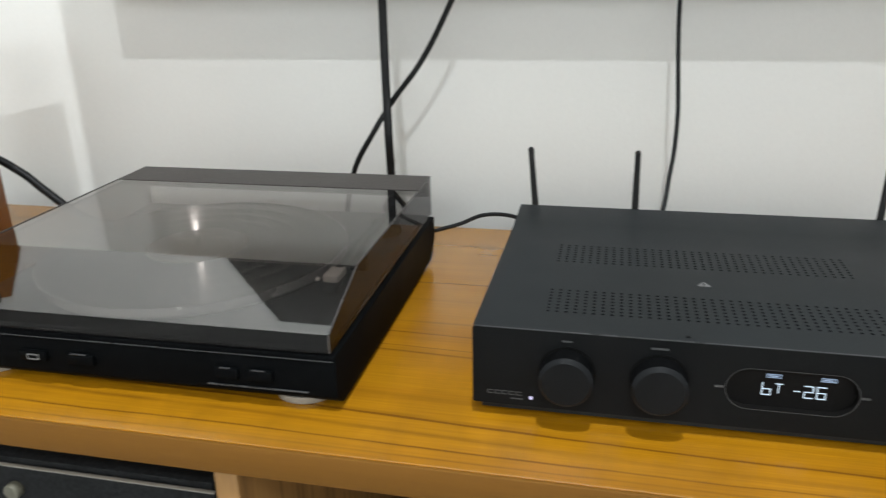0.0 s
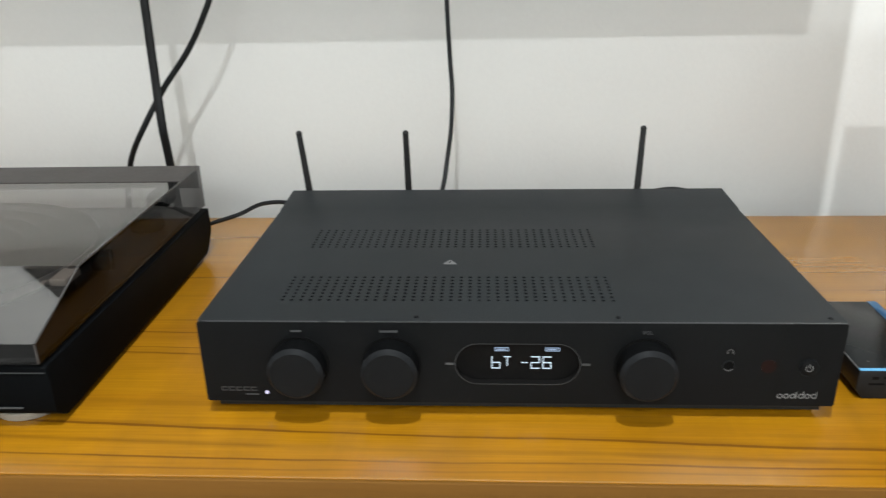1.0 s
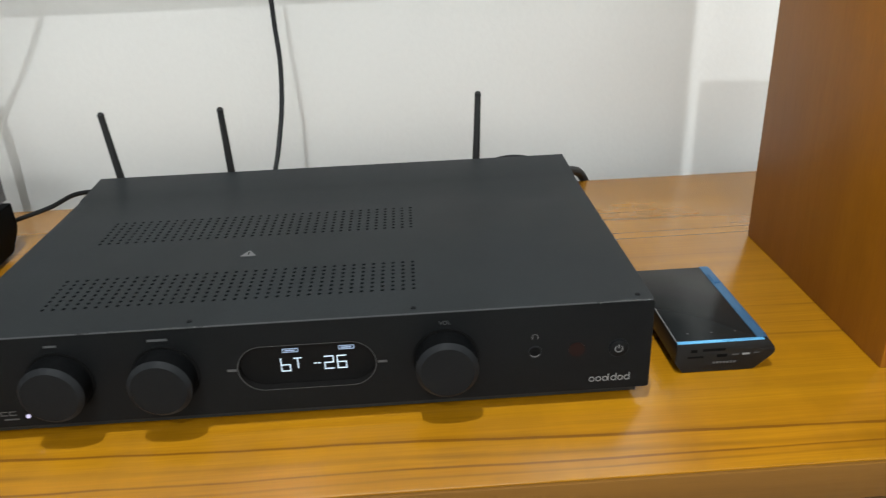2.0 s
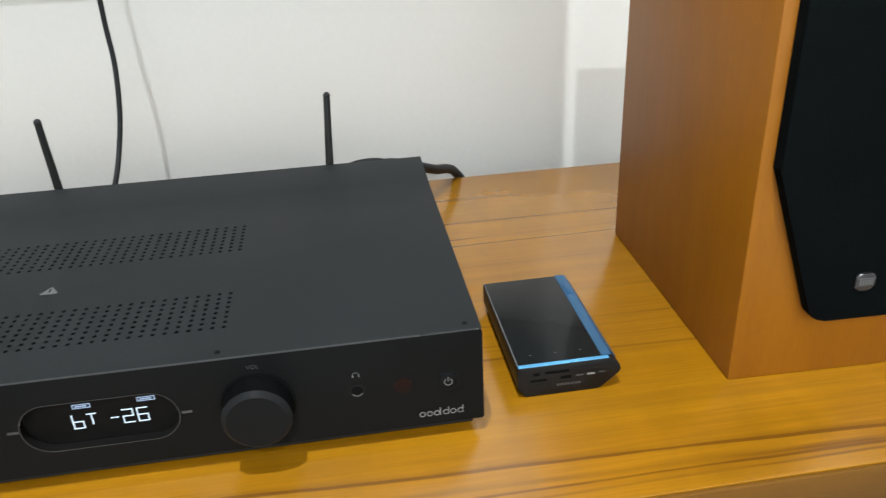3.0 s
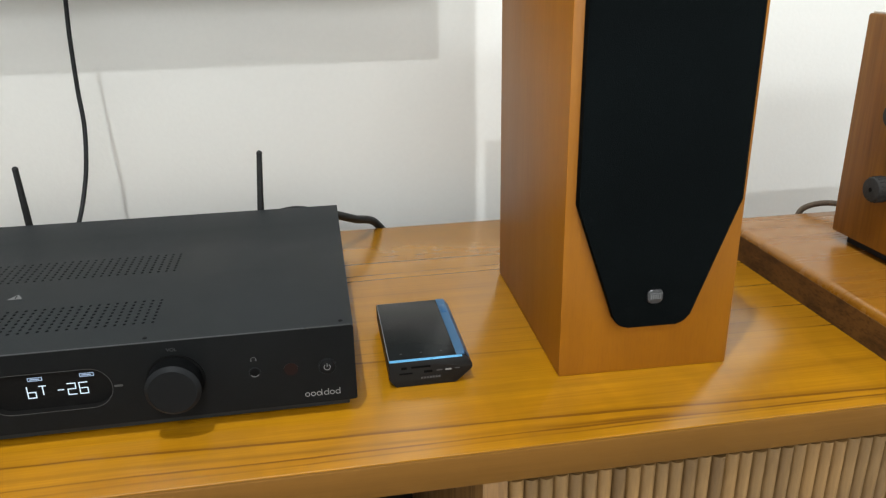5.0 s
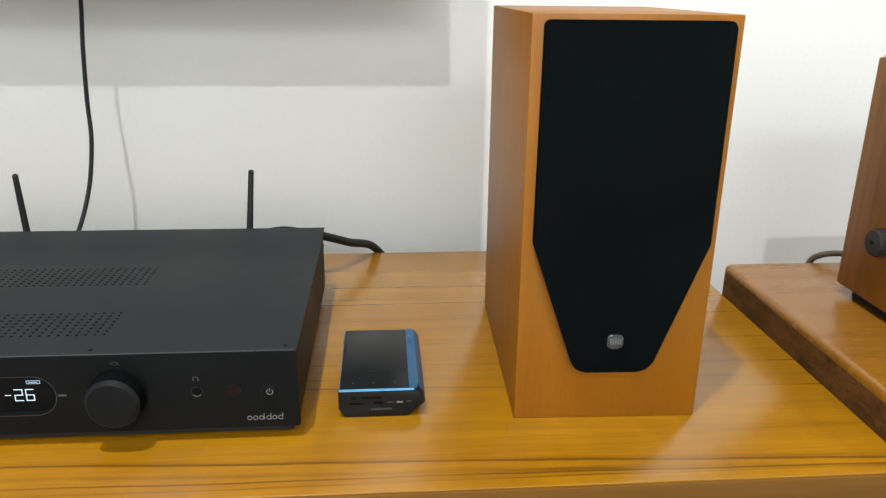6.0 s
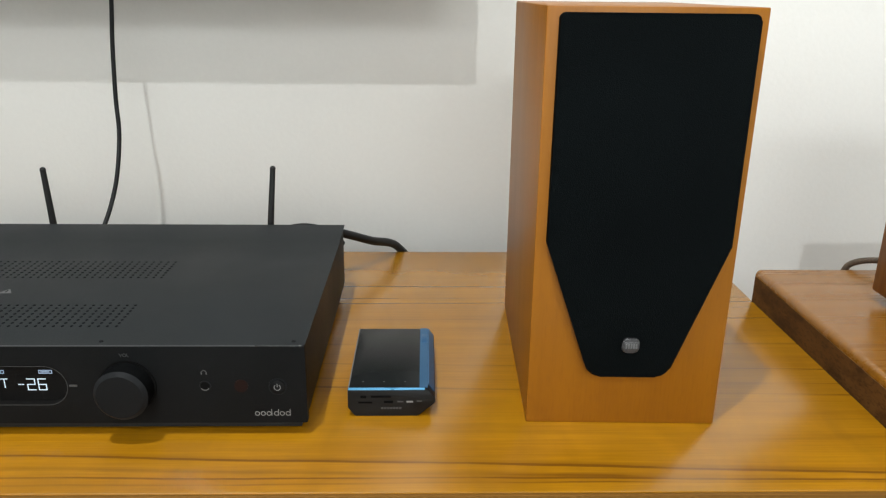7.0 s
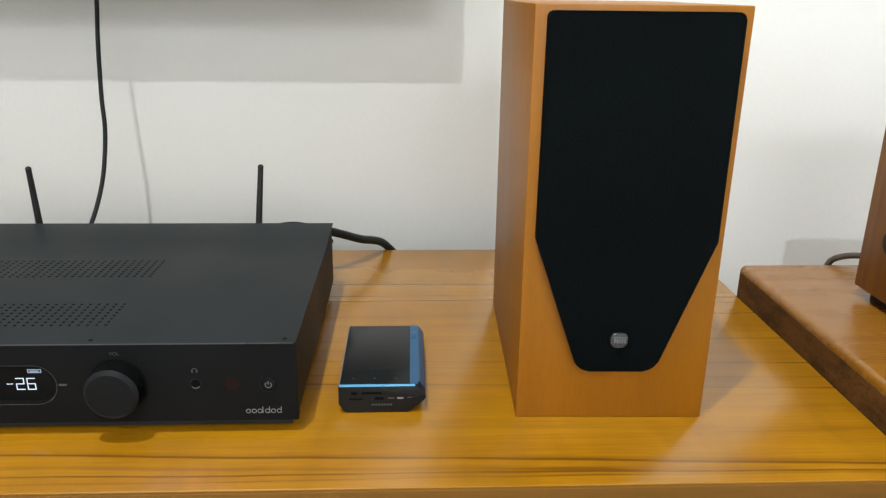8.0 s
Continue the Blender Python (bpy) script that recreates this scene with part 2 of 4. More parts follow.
M_BLUE_EDGE = plain("bright_blue_chamfer", (0.12, 0.42, 0.74), rough=0.3, metal=0.4, vary=0.06)
M_BLUE_DARK = plain("dark_blue_key", (0.028, 0.108, 0.23), rough=0.35, metal=0.5, vary=0.06)
M_TV = plain("black_tv_plastic", (0.01, 0.01, 0.011), rough=0.35, vary=0.1)
M_PEG = plain("grey_felt_rubber", (0.012, 0.011, 0.010), rough=0.85, vary=0.5, grain=420, relief=0.001)
M_PALE = plain("pale_top", (0.62, 0.58, 0.52), rough=0.35, vary=0.06)


def glowing(name, colour, strength):
    m, t, b = material(name)
    b.inputs["Base Color"].default_value = (0, 0, 0, 1)
    b.inputs["Emission Color"].default_value, b.inputs["Emission Strength"].default_value = (*colour, 1), strength
    return m


M_DIGIT = glowing("lit_display_segments", (0.70, 0.86, 1.0), 1.2)
M_LED = glowing("lit_power_led", (0.75, 0.7, 1.0), 1.0)
M_ICON = glowing("lit_display_icons", (0.5, 0.68, 0.95), 0.7)


def smoked(name, tint, rough, slope, base):
    """Clear tinted plastic: straight-through tint plus a mirror gloss by Fresnel."""
    m = bpy.data.materials.new(name)
    m.use_nodes = True
    t = m.node_tree
    t.nodes.clear()
    out = t.nodes.new("ShaderNodeOutputMaterial")
    clear = node(t, "ShaderNodeBsdfTransparent", Color=(*tint, 1))
    gloss = node(t, "ShaderNodeBsdfGlossy", Color=(0.95, 0.95, 0.95, 1), Roughness=rough)
    facing = node(t, "ShaderNodeLayerWeight", Blend=0.5)
    power = t.nodes.new("ShaderNodeMath")
    power.operation = "POWER"
    power.inputs[1].default_value = 5.0
    gain = t.nodes.new("ShaderNodeMath")
    gain.operation = "MULTIPLY_ADD"
    gain.inputs[1].default_value, gain.inputs[2].default_value = slope, base
    t.links.new(facing.outputs["Facing"], power.inputs[0]), t.links.new(power.outputs[0], gain.inputs[0])
    mx = t.nodes.new("ShaderNodeMixShader")
    t.links.new(gain.outputs[0], mx.inputs[0]), t.links.new(clear.outputs[0], mx.inputs[1]), t.links.new(gloss.outputs[0], mx.inputs[2])
    t.links.new(mx.outputs[0], out.inputs[0])
    return m


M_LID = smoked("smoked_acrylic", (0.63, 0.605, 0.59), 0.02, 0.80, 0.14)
# same acrylic, tinted darker and less glossy to dim reflections in the walls
M_LID_WALL = smoked("dimmed_acrylic_wall", (0.50, 0.49, 0.49), 0.05, 0.34, 0.028)


def vinyl():
    """Black vinyl whose V-shaped grooves run in circles: two glossy flanks, leaning in and out."""
    m, t, b = material("black_vinyl")
    b.inputs["Base Color"].default_value, b.inputs["Roughness"].default_value = (0.006, 0.006, 0.0065, 1), 0.16
    out = t.nodes["Material Output"]
    c = t.nodes.new("ShaderNodeTexCoord")
    flat = t.nodes.new("ShaderNodeVectorMath")
    flat.operation, flat.inputs[1].default_value = "MULTIPLY", (1, 1, 0)
    t.links.new(c.outputs["Object"], flat.inputs[0])
    unit = t.nodes.new("ShaderNodeVectorMath")
    unit.operation = "NORMALIZE"
    t.links.new(flat.outputs[0], unit.inputs[0])
    shader = b.outputs[0]
    for lean in (1.02, -1.02):
        tilt = t.nodes.new("ShaderNodeVectorMath")
        tilt.operation, tilt.inputs[1].default_value, tilt.inputs[2].default_value = "MULTIPLY_ADD", (lean, lean, 0), (0, 0, 1)
        t.links.new(unit.outputs[0], tilt.inputs[0])
        turn = t.nodes.new("ShaderNodeVectorTransform")
        turn.vector_type, turn.convert_from, turn.convert_to = "NORMAL", "OBJECT", "WORLD"
        t.links.new(tilt.outputs[0], turn.inputs[0])
        gloss = node(t, "ShaderNodeBsdfGlossy", Color=(0.6, 0.6, 0.6, 1), Roughness=0.15)
        t.links.new(turn.outputs[0], gloss.inputs["Normal"])
        mx = t.nodes.new("ShaderNodeMixShader")
        mx.inputs[0].default_value = 0.20
        t.links.new(shader, mx.inputs[1]), t.links.new(gloss.outputs[0], mx.inputs[2])
        shader = mx.outputs[0]
    t.links.new(shader, out.inputs[0])
    return m


M_VINYL = vinyl()
M_LID_EDGE = plain("edge_glint_grey", (0.05, 0.047, 0.046), rough=0.25, vary=0.2, spec=0.5)


# ---- mesh building ----
def finish(bm, name, mat, smooth=40):
    me = bpy.data.meshes.new(name)
    bmesh.ops.recalc_face_normals(bm, faces=bm.faces[:])
    for e in bm.edges:
        e.smooth = len(e.link_faces) == 2 and e.calc_face_angle(0) < radians(smooth)
    for f in bm.faces:
        f.smooth = True
    bm.to_mesh(me)
    bm.free()
    for one in mat if isinstance(mat, (list, tuple)) else [mat]:
        me.materials.append(one)
    return me


def part(name, bm, mat, parent=None, label="", at=None, smooth=40):
    ob = new(name, finish(bm, name, mat, smooth))
    if parent:
        ob.parent = parent
    if at is not None:
        ob.matrix_basis = at
    if label:
        ob["label"] = label
    return ob


def thing(name, at, label, category, group="", kind=""):
    ob = new(name)
    ob.empty_display_size = 0.05
    ob.matrix_basis = at
    return tagged(ob, label, category, group, kind)


def box(x0, x1, y0, y1, z0, z1, bevel=0.0, seg=2):
    bm = bmesh.new()
    bmesh.ops.create_cube(bm, size=1)
    for v in bm.verts:
        v.co = Vector(((x0 + x1) / 2 + v.co.x * (x1 - x0), (y0 + y1) / 2 + v.co.y * (y1 - y0), (z0 + z1) / 2 + v.co.z * (z1 - z0)))
    if bevel:
        bmesh.ops.bevel(bm, geom=bm.edges[:], offset=bevel, segments=seg, affect="EDGES", profile=0.5)
    return bm


def disc(r, depth, seg=40, r2=None, bevel=0.0, m=None):
    """A round body along z from 0 to depth."""
    bm = bmesh.new()
    bmesh.ops.create_cone(bm, cap_ends=True, segments=seg, radius1=r, radius2=r if r2 is None else r2, depth=depth, matrix=Matrix.Translation((0, 0, depth / 2)))
    if bevel:
        rims = [e for e in bm.edges if len({round(v.co.z, 6) for v in e.verts}) == 1]
        bmesh.ops.bevel(bm, geom=rims, offset=bevel, segments=2, affect="EDGES", profile=0.5)
    if m:
        bmesh.ops.transform(bm, matrix=m, verts=bm.verts[:])
    return bm


def rounded(corners, radii, steps=6):
    """A closed outline of 2D corners with rounded corners."""
    out, n = [], len(corners)
    for i, (c, r) in enumerate(zip(corners, radii)):
        p, a, b = Vector(c), Vector(corners[i - 1]), Vector(corners[(i + 1) % n])
        da, db = (a - p).normalized(), (b - p).normalized()
        if r <= 0:
            out.append(p)
            continue
        half = da.angle(db) / 2
        cut = r / math.tan(half)
        centre = p + (da + db).normalized() * (r / math.sin(half))
        s, e = p + da * cut - centre, p + db * cut - centre
        turn = s.angle_signed(e)
        for k in range(steps + 1):
            ang = -turn * k / steps
            out.append(centre + Vector((s.x * math.cos(ang) - s.y * math.sin(ang), s.x * math.sin(ang) + s.y * math.cos(ang))))
    return out


def prism(outline, depth, plane="xz", bevel=0.0, seg=2):
    """An outline drawn out: 'xz' goes from y=0 towards -y, 'xy' from z=0 upwards, 'yz' from x=0 towards +x."""
    bm = bmesh.new()

    def place(p, d):
        return {"xz": (p[0], -d, p[1]), "xy": (p[0], p[1], d), "yz": (d, p[0], p[1])}[plane]

    a = [bm.verts.new(place(p, 0)) for p in outline]
    b = [bm.verts.new(place(p, depth)) for p in outline]
    n = len(outline)
    bm.faces.new(a), bm.faces.new(b[::-1])
    for i in range(n):
        bm.faces.new((a[i], b[i], b[(i + 1) % n], a[(i + 1) % n]))
    if bevel:
        rim = [e for e in bm.edges if all(v in b for v in e.verts)]
        bmesh.ops.bevel(bm, geom=rim, offset=bevel, segments=seg, affect="EDGES", profile=0.5)
    return bm


def spline(points, steps=10):
    p = [Vector(q) for q in points]
    p = [2 * p[0] - p[1], *p, 2 * p[-1] - p[-2]]
    out = []
    for i in range(1, len(p) - 2):
        for k in range(steps):
            u = k / steps
            out.append(0.5 * ((2 * p[i]) + (p[i + 1] - p[i - 1]) * u + (2 * p[i - 1] - 5 * p[i] + 4 * p[i + 1] - p[i + 2]) * u * u
                              + (3 * p[i] - p[i - 1] - 3 * p[i + 1] + p[i + 2]) * u ** 3))
    return out + [p[-2]]


def tube(points, r, seg=10, steps=10, flat=1.0, ends=None):
    """A round or flattened cable along a smooth line; ends: the radius at the far end."""
    line = spline(points, steps)
    bm, rings = bmesh.new(), []
    side = Vector((1, 0, 0))
    for i, q in enumerate(line):
        way = (line[min(i + 1, len(line) - 1)] - line[max(i - 1, 0)]).normalized()
        side = (side - way * side.dot(way)).normalized()
        up = way.cross(side)
        rr = r if ends is None else r + (ends - r) * i / (len(line) - 1)
        rings.append([bm.verts.new(q + side * rr * math.cos(a) + up * rr * flat * math.sin(a)) for a in (2 * math.pi * k / seg for k in range(seg))])
    for a, b in zip(rings, rings[1:]):
        for k in range(seg):
            bm.faces.new((a[k], a[(k + 1) % seg], b[(k + 1) % seg], b[k]))
    bm.faces.new(rings[0][::-1]), bm.faces.new(rings[-1])
    return bm


def join(*many):
    """Several bmeshes made into one."""
    out = bmesh.new()
    for bm in many:
        me = bpy.data.meshes.new("joined")
        bm.to_mesh(me)
        bm.free()
        out.from_mesh(me)
        bpy.data.meshes.remove(me)
    return out


def moved(bm, m):
    bmesh.ops.transform(bm, matrix=m, verts=bm.verts[:])
    return bm


# ---- room ----
X0, X1, Y0 = -2.4, 3.0, -6.2


def structure(name, bm, mat, label, category):
    return tagged(part(name, bm, mat), label, category, kind="structure")


structure("wall_north", box(X0, X1, WALL, WALL + 0.12, 0, CEIL), M_WALL, "smooth white painted wall behind the console", "wall")
structure("wall_south", box(X0, X1, Y0 - 0.12, Y0, 0, CEIL), M_WALL, "plain white painted wall across the room", "wall")
structure("wall_west", box(X0 - 0.12, X0, Y0 - 0.12, WALL + 0.12, 0, CEIL), M_WALL, "plain white painted side wall", "wall")
structure("wall_east", box(X1, X1 + 0.12, Y0 - 0.12, WALL + 0.12, 0, CEIL), M_WALL, "plain white painted side wall", "wall")
structure("ceiling", box(X0 - 0.12, X1 + 0.12, Y0 - 0.12, WALL + 0.12, CEIL, CEIL + 0.1), M_CEILING, "plain white painted ceiling", "ceiling")
structure("floor", box(X0 - 0.12, X1 + 0.12, Y0 - 0.12, WALL + 0.12, -0.1, 0), M_FLOOR, "plain pale grey floor under the console", "floor")


# ---- console ----
FRONT, BACK = 0.678, 1.187
CON0, CON1 = -1.12, 1.08
UNDER = TOP - 0.0265
console = thing("media_console", pose(0, 0, 0), "long honey-coloured wooden media console with open bays and a fluted door", "media console")
part("tabletop", box(CON0, CON1, FRONT + 0.003, BACK, UNDER + 0.001, TOP, 0.0015), M_TOP, console, "honey-coloured veneer top with dark grain lines")
part("front_edge", box(CON0, CON1, FRONT, FRONT + 0.0029, UNDER, TOP - 0.0006, 0.0008), M_EDGE, console, "matt brown edge band")
part("bottom_panel", box(CON0, CON1, FRONT + 0.012, BACK - 0.02, 0.14, 0.162, 0.001), M_CARCASS, console)
# near-black colour puts the open bays' shade into the back panel
part("back_panel", box(CON0 + 0.02, CON1 - 0.02, BACK - 0.02, BACK - 0.008, 0.162, UNDER, 0.0005), M_BAY_SHADE, console, "back panel coloured black for the bay's shade")
for x in (CON0 + 0.011, -0.4685, 0.0035, 0.7195, CON1 - 0.011):
    part("upright", box(x - 0.0095, x + 0.0095, FRONT + 0.004, BACK - 0.021, 0.1625, UNDER, 0.0006), M_CARCASS, console)
for x in (CON0 + 0.08, 0.0, CON1 - 0.08):
    for y in (FRONT + 0.06, BACK - 0.08):
        part("leg", disc(0.016, 0.14, 20, 0.022, m=Matrix.Translation((x, y, 0))), M_CARCASS, console)


def fluted_door(x0, x1):
    """A door leaf covered with vertical convex flutes, in boards of seven."""
    z0, z1 = 0.168, UNDER - 0.0055
    door = part("door", box(x0, x1, FRONT + 0.011, FRONT + 0.026, z0, z1, 0.0005), M_SLAT, console, "door faced with vertical fluted slats")
    count = round((x1 - x0) / 0.0118)
    pitch = (x1 - x0) / count
    for kind in range(3):
        w = pitch * (0.5, 0.485, 0.47)[kind]
        arc = [(w * math.cos(a), 0.0062 * math.sin(a) ** 0.75) for a in (math.pi * k / 8 for k in range(9))]
        bm = prism([(p, -q) for p, q in arc], z1 - z0 - (0, 0.0012, 0.0005)[kind], "xy")
        SLATS.append(finish(bm, "slat", M_SLAT, 60))
    for i in range(count):
        ob = new("slat", SLATS[(-3 if i % 7 == 6 else -3 + (i * 5 % 3))])
        ob.parent = door
        ob.matrix_basis = pose(x0 + (i + 0.5) * pitch, FRONT + 0.0108 + (0.0006 if i % 7 == 6 else 0), z0)


SLATS = []
fluted_door(0.731, 1.0560)


# ---- television high on the wall, which shades it ----
def television():
    tv = thing("television", pose(0.179, 1.10, 0.9416), "black flat television mounted high on the white wall", "television")
    part("housing", box(-0.578, 0.578, 0.004, 0.05, 0, 0.65, 0.003), M_TV, tv)
    part("screen", box(-0.568, 0.568, 0.0, 0.0035, 0.012, 0.641, 0.001), M_GLASS, tv, "glossy black screen")
    part("wall_bracket", join(box(-0.2, 0.2, 0.165, 0.1815, 0.2, 0.45, 0.002), box(-0.03, 0.03, 0.0505, 0.1645, 0.28, 0.36, 0.002)), M_TV, tv)


television()


# ---- amplifier ----
AMP_W, AMP_D, AMP_Z0, AMP_Z1 = 0.445, 0.2955, 0.011, 0.075


def perforated_top():
    """The lid plate with two fields of round holes in rows, each hole with a short inner wall; the back strip rises a little."""
    bm = bmesh.new()
    x_lo, rows, cols, px, py = 0.0490, 8, 36, 0.00691, 0.00589
    fields = (0.0326, 0.1386)
    zt, zb = AMP_Z1 + 0.0002, AMP_Z1 - 0.0004
    xs = [0.0, x_lo, x_lo + cols * px, AMP_W]
    ys = [0.0022]
    for f in fields:
        ys += [f, f + rows * py]
    ys += [0.236, 0.243, AMP_D]

    def z_at(y):
        return zt + (0.0 if y < 0.237 else 0.0012 if y < 0.25 else 0.0035)

    def quad(x0, x1, y0, y1):
        bm.faces.new([bm.verts.new((x, y, z_at(y))) for x, y in ((x0, y0), (x1, y0), (x1, y1), (x0, y1))])

    for j in range(len(ys) - 1):
        for i in range(3):
            if i == 1 and any(abs(ys[j] - f) < 1e-6 for f in fields):
                for r in range(rows):
                    for c in range(cols):
                        ax, ay = xs[1] + c * px, ys[j] + r * py
                        cx, cy = ax + px / 2, ay + py / 2
                        ring = [(cx + 0.00145 * math.cos(a), cy + 0.00145 * math.sin(a)) for a in (math.pi / 4 * k + math.pi / 8 - math.pi for k in range(8))]
                        top = [bm.verts.new((*p, zt)) for p in ring]
                        low = [bm.verts.new((*p, zb)) for p in ring]
                        rim = [bm.verts.new((*p, zt)) for p in ((ax, ay), (ax + px, ay), (ax + px, ay + py), (ax, ay + py))]
                        for k in range(8):
                            bm.faces.new((top[k], low[k], low[(k + 1) % 8], top[(k + 1) % 8]))
                        for k in range(4):
                            a, b, d = top[(2 * k) % 8], top[(2 * k + 1) % 8], top[(2 * k + 2) % 8]
                            bm.faces.new((rim[k], rim[(k + 1) % 4], d, b))
                            bm.faces.new((rim[k], b, a))
                continue
            quad(xs[i], xs[i + 1], ys[j], ys[j + 1])
    bmesh.ops.remove_doubles(bm, verts=bm.verts[:], dist=1e-5)
    return bm


def seven_segments(bm, x, z, w, h, lit, y):
    """Adds one character of bar segments; lit: letters a to g, and t for a raised centre stem."""
    s = h * 0.1
    bars = {"a": (0, w, h - s, h), "g": (0, w, h / 2 - s / 2, h / 2 + s / 2), "d": (0, w, 0, s), "f": (0, s, h / 2, h), "e": (0, s, 0, h / 2),
            "b": (w - s, w, h / 2, h), "c": (w - s, w, 0, h / 2), "t": (w / 2 - s / 2, w / 2 + s / 2, h * 0.2, h), "m": (w * 0.05, w * 0.42, h / 2 - s / 2, h / 2 + s / 2), "n": (w * 0.44, w * 0.82, h / 2 - s / 2, h / 2 + s / 2)}
    for key in lit:
        x0, x1, z0, z1 = bars[key]
        g = 0.0002
        more = box(x + x0 + g, x + x1 - g, y - 0.0003, y, z + z0 + g, z + z1 - g)
        me = bpy.data.meshes.new("seg")
        more.to_mesh(me)
        more.free()
        bm.from_mesh(me)
        bpy.data.meshes.remove(me)


def word(name, text, size, mat, parent, at):
    """Printed lettering in the built-in font, as a mesh."""
    cu = bpy.data.curves.new("lettering", "FONT")
    cu.body, cu.size, cu.align_x, cu.extrude = text, size, "CENTER", 0.00006
    ob = new("lettering", cu)
    me = bpy.data.meshes.new_from_object(ob.evaluated_get(bpy.context.evaluated_depsgraph_get()))
    bpy.data.objects.remove(ob)
    me.materials.append(mat)
    out = new(name, me)
    out.parent, out.matrix_basis = parent, at
    return out


def ring(r, w, depth, arc=(0, 360), seg=36):
    """A flat ring or part of one in the xz plane, from y=0 towards -y."""
    a0, a1 = radians(arc[0]), radians(arc[1])
    n = max(6, int(seg * (arc[1] - arc[0]) / 360))
    closed = arc[1] - arc[0] >= 360
    pts = [a0 + (a1 - a0) * k / n for k in range(n if closed else n + 1)]
    bm = bmesh.new()
    cols = [[bm.verts.new((rr * math.cos(a), y, rr * math.sin(a))) for rr, y in ((r, 0), (r, -depth), (r - w, -depth), (r - w, 0))] for a in pts]
    for i in range(n):
        p, q = cols[i], cols[(i + 1) % len(cols)]
        for k in range(4):
            bm.faces.new((p[k], p[(k + 1) % 4], q[(k + 1) % 4], q[k]))
    if not closed:
        bm.faces.new(cols[0]), bm.faces.new(cols[-1][::-1])
    return bm


def stadium(w, h, steps=10):
    return rounded([(-w / 2, -h / 2), (w / 2, -h / 2), (w / 2, h / 2), (-w / 2, h / 2)], [h / 2 - 1e-5] * 4, steps)


def holed_plate(outline, hole, depth):
    """A plate in the xz plane with one opening right through, from y=0 towards -y."""
    bm = bmesh.new()
    rims = []
    for y in (0.0, -depth):
        loops = [[bm.verts.new((p[0], y, p[1])) for p in line] for line in (outline, hole)]
        edges = [bm.edges.new((line[k], line[(k + 1) % len(line)])) for line in loops for k in range(len(line))]
        bmesh.ops.triangle_fill(bm, use_beauty=True, edges=edges)
        rims.append(loops)
    for inner, (a, b) in enumerate(zip(*rims)):
        for k in range(len(a)):
            n = (k + 1) % len(a)
            bm.faces.new((a[k], a[n], b[n], b[k])).material_index = inner
    return bm


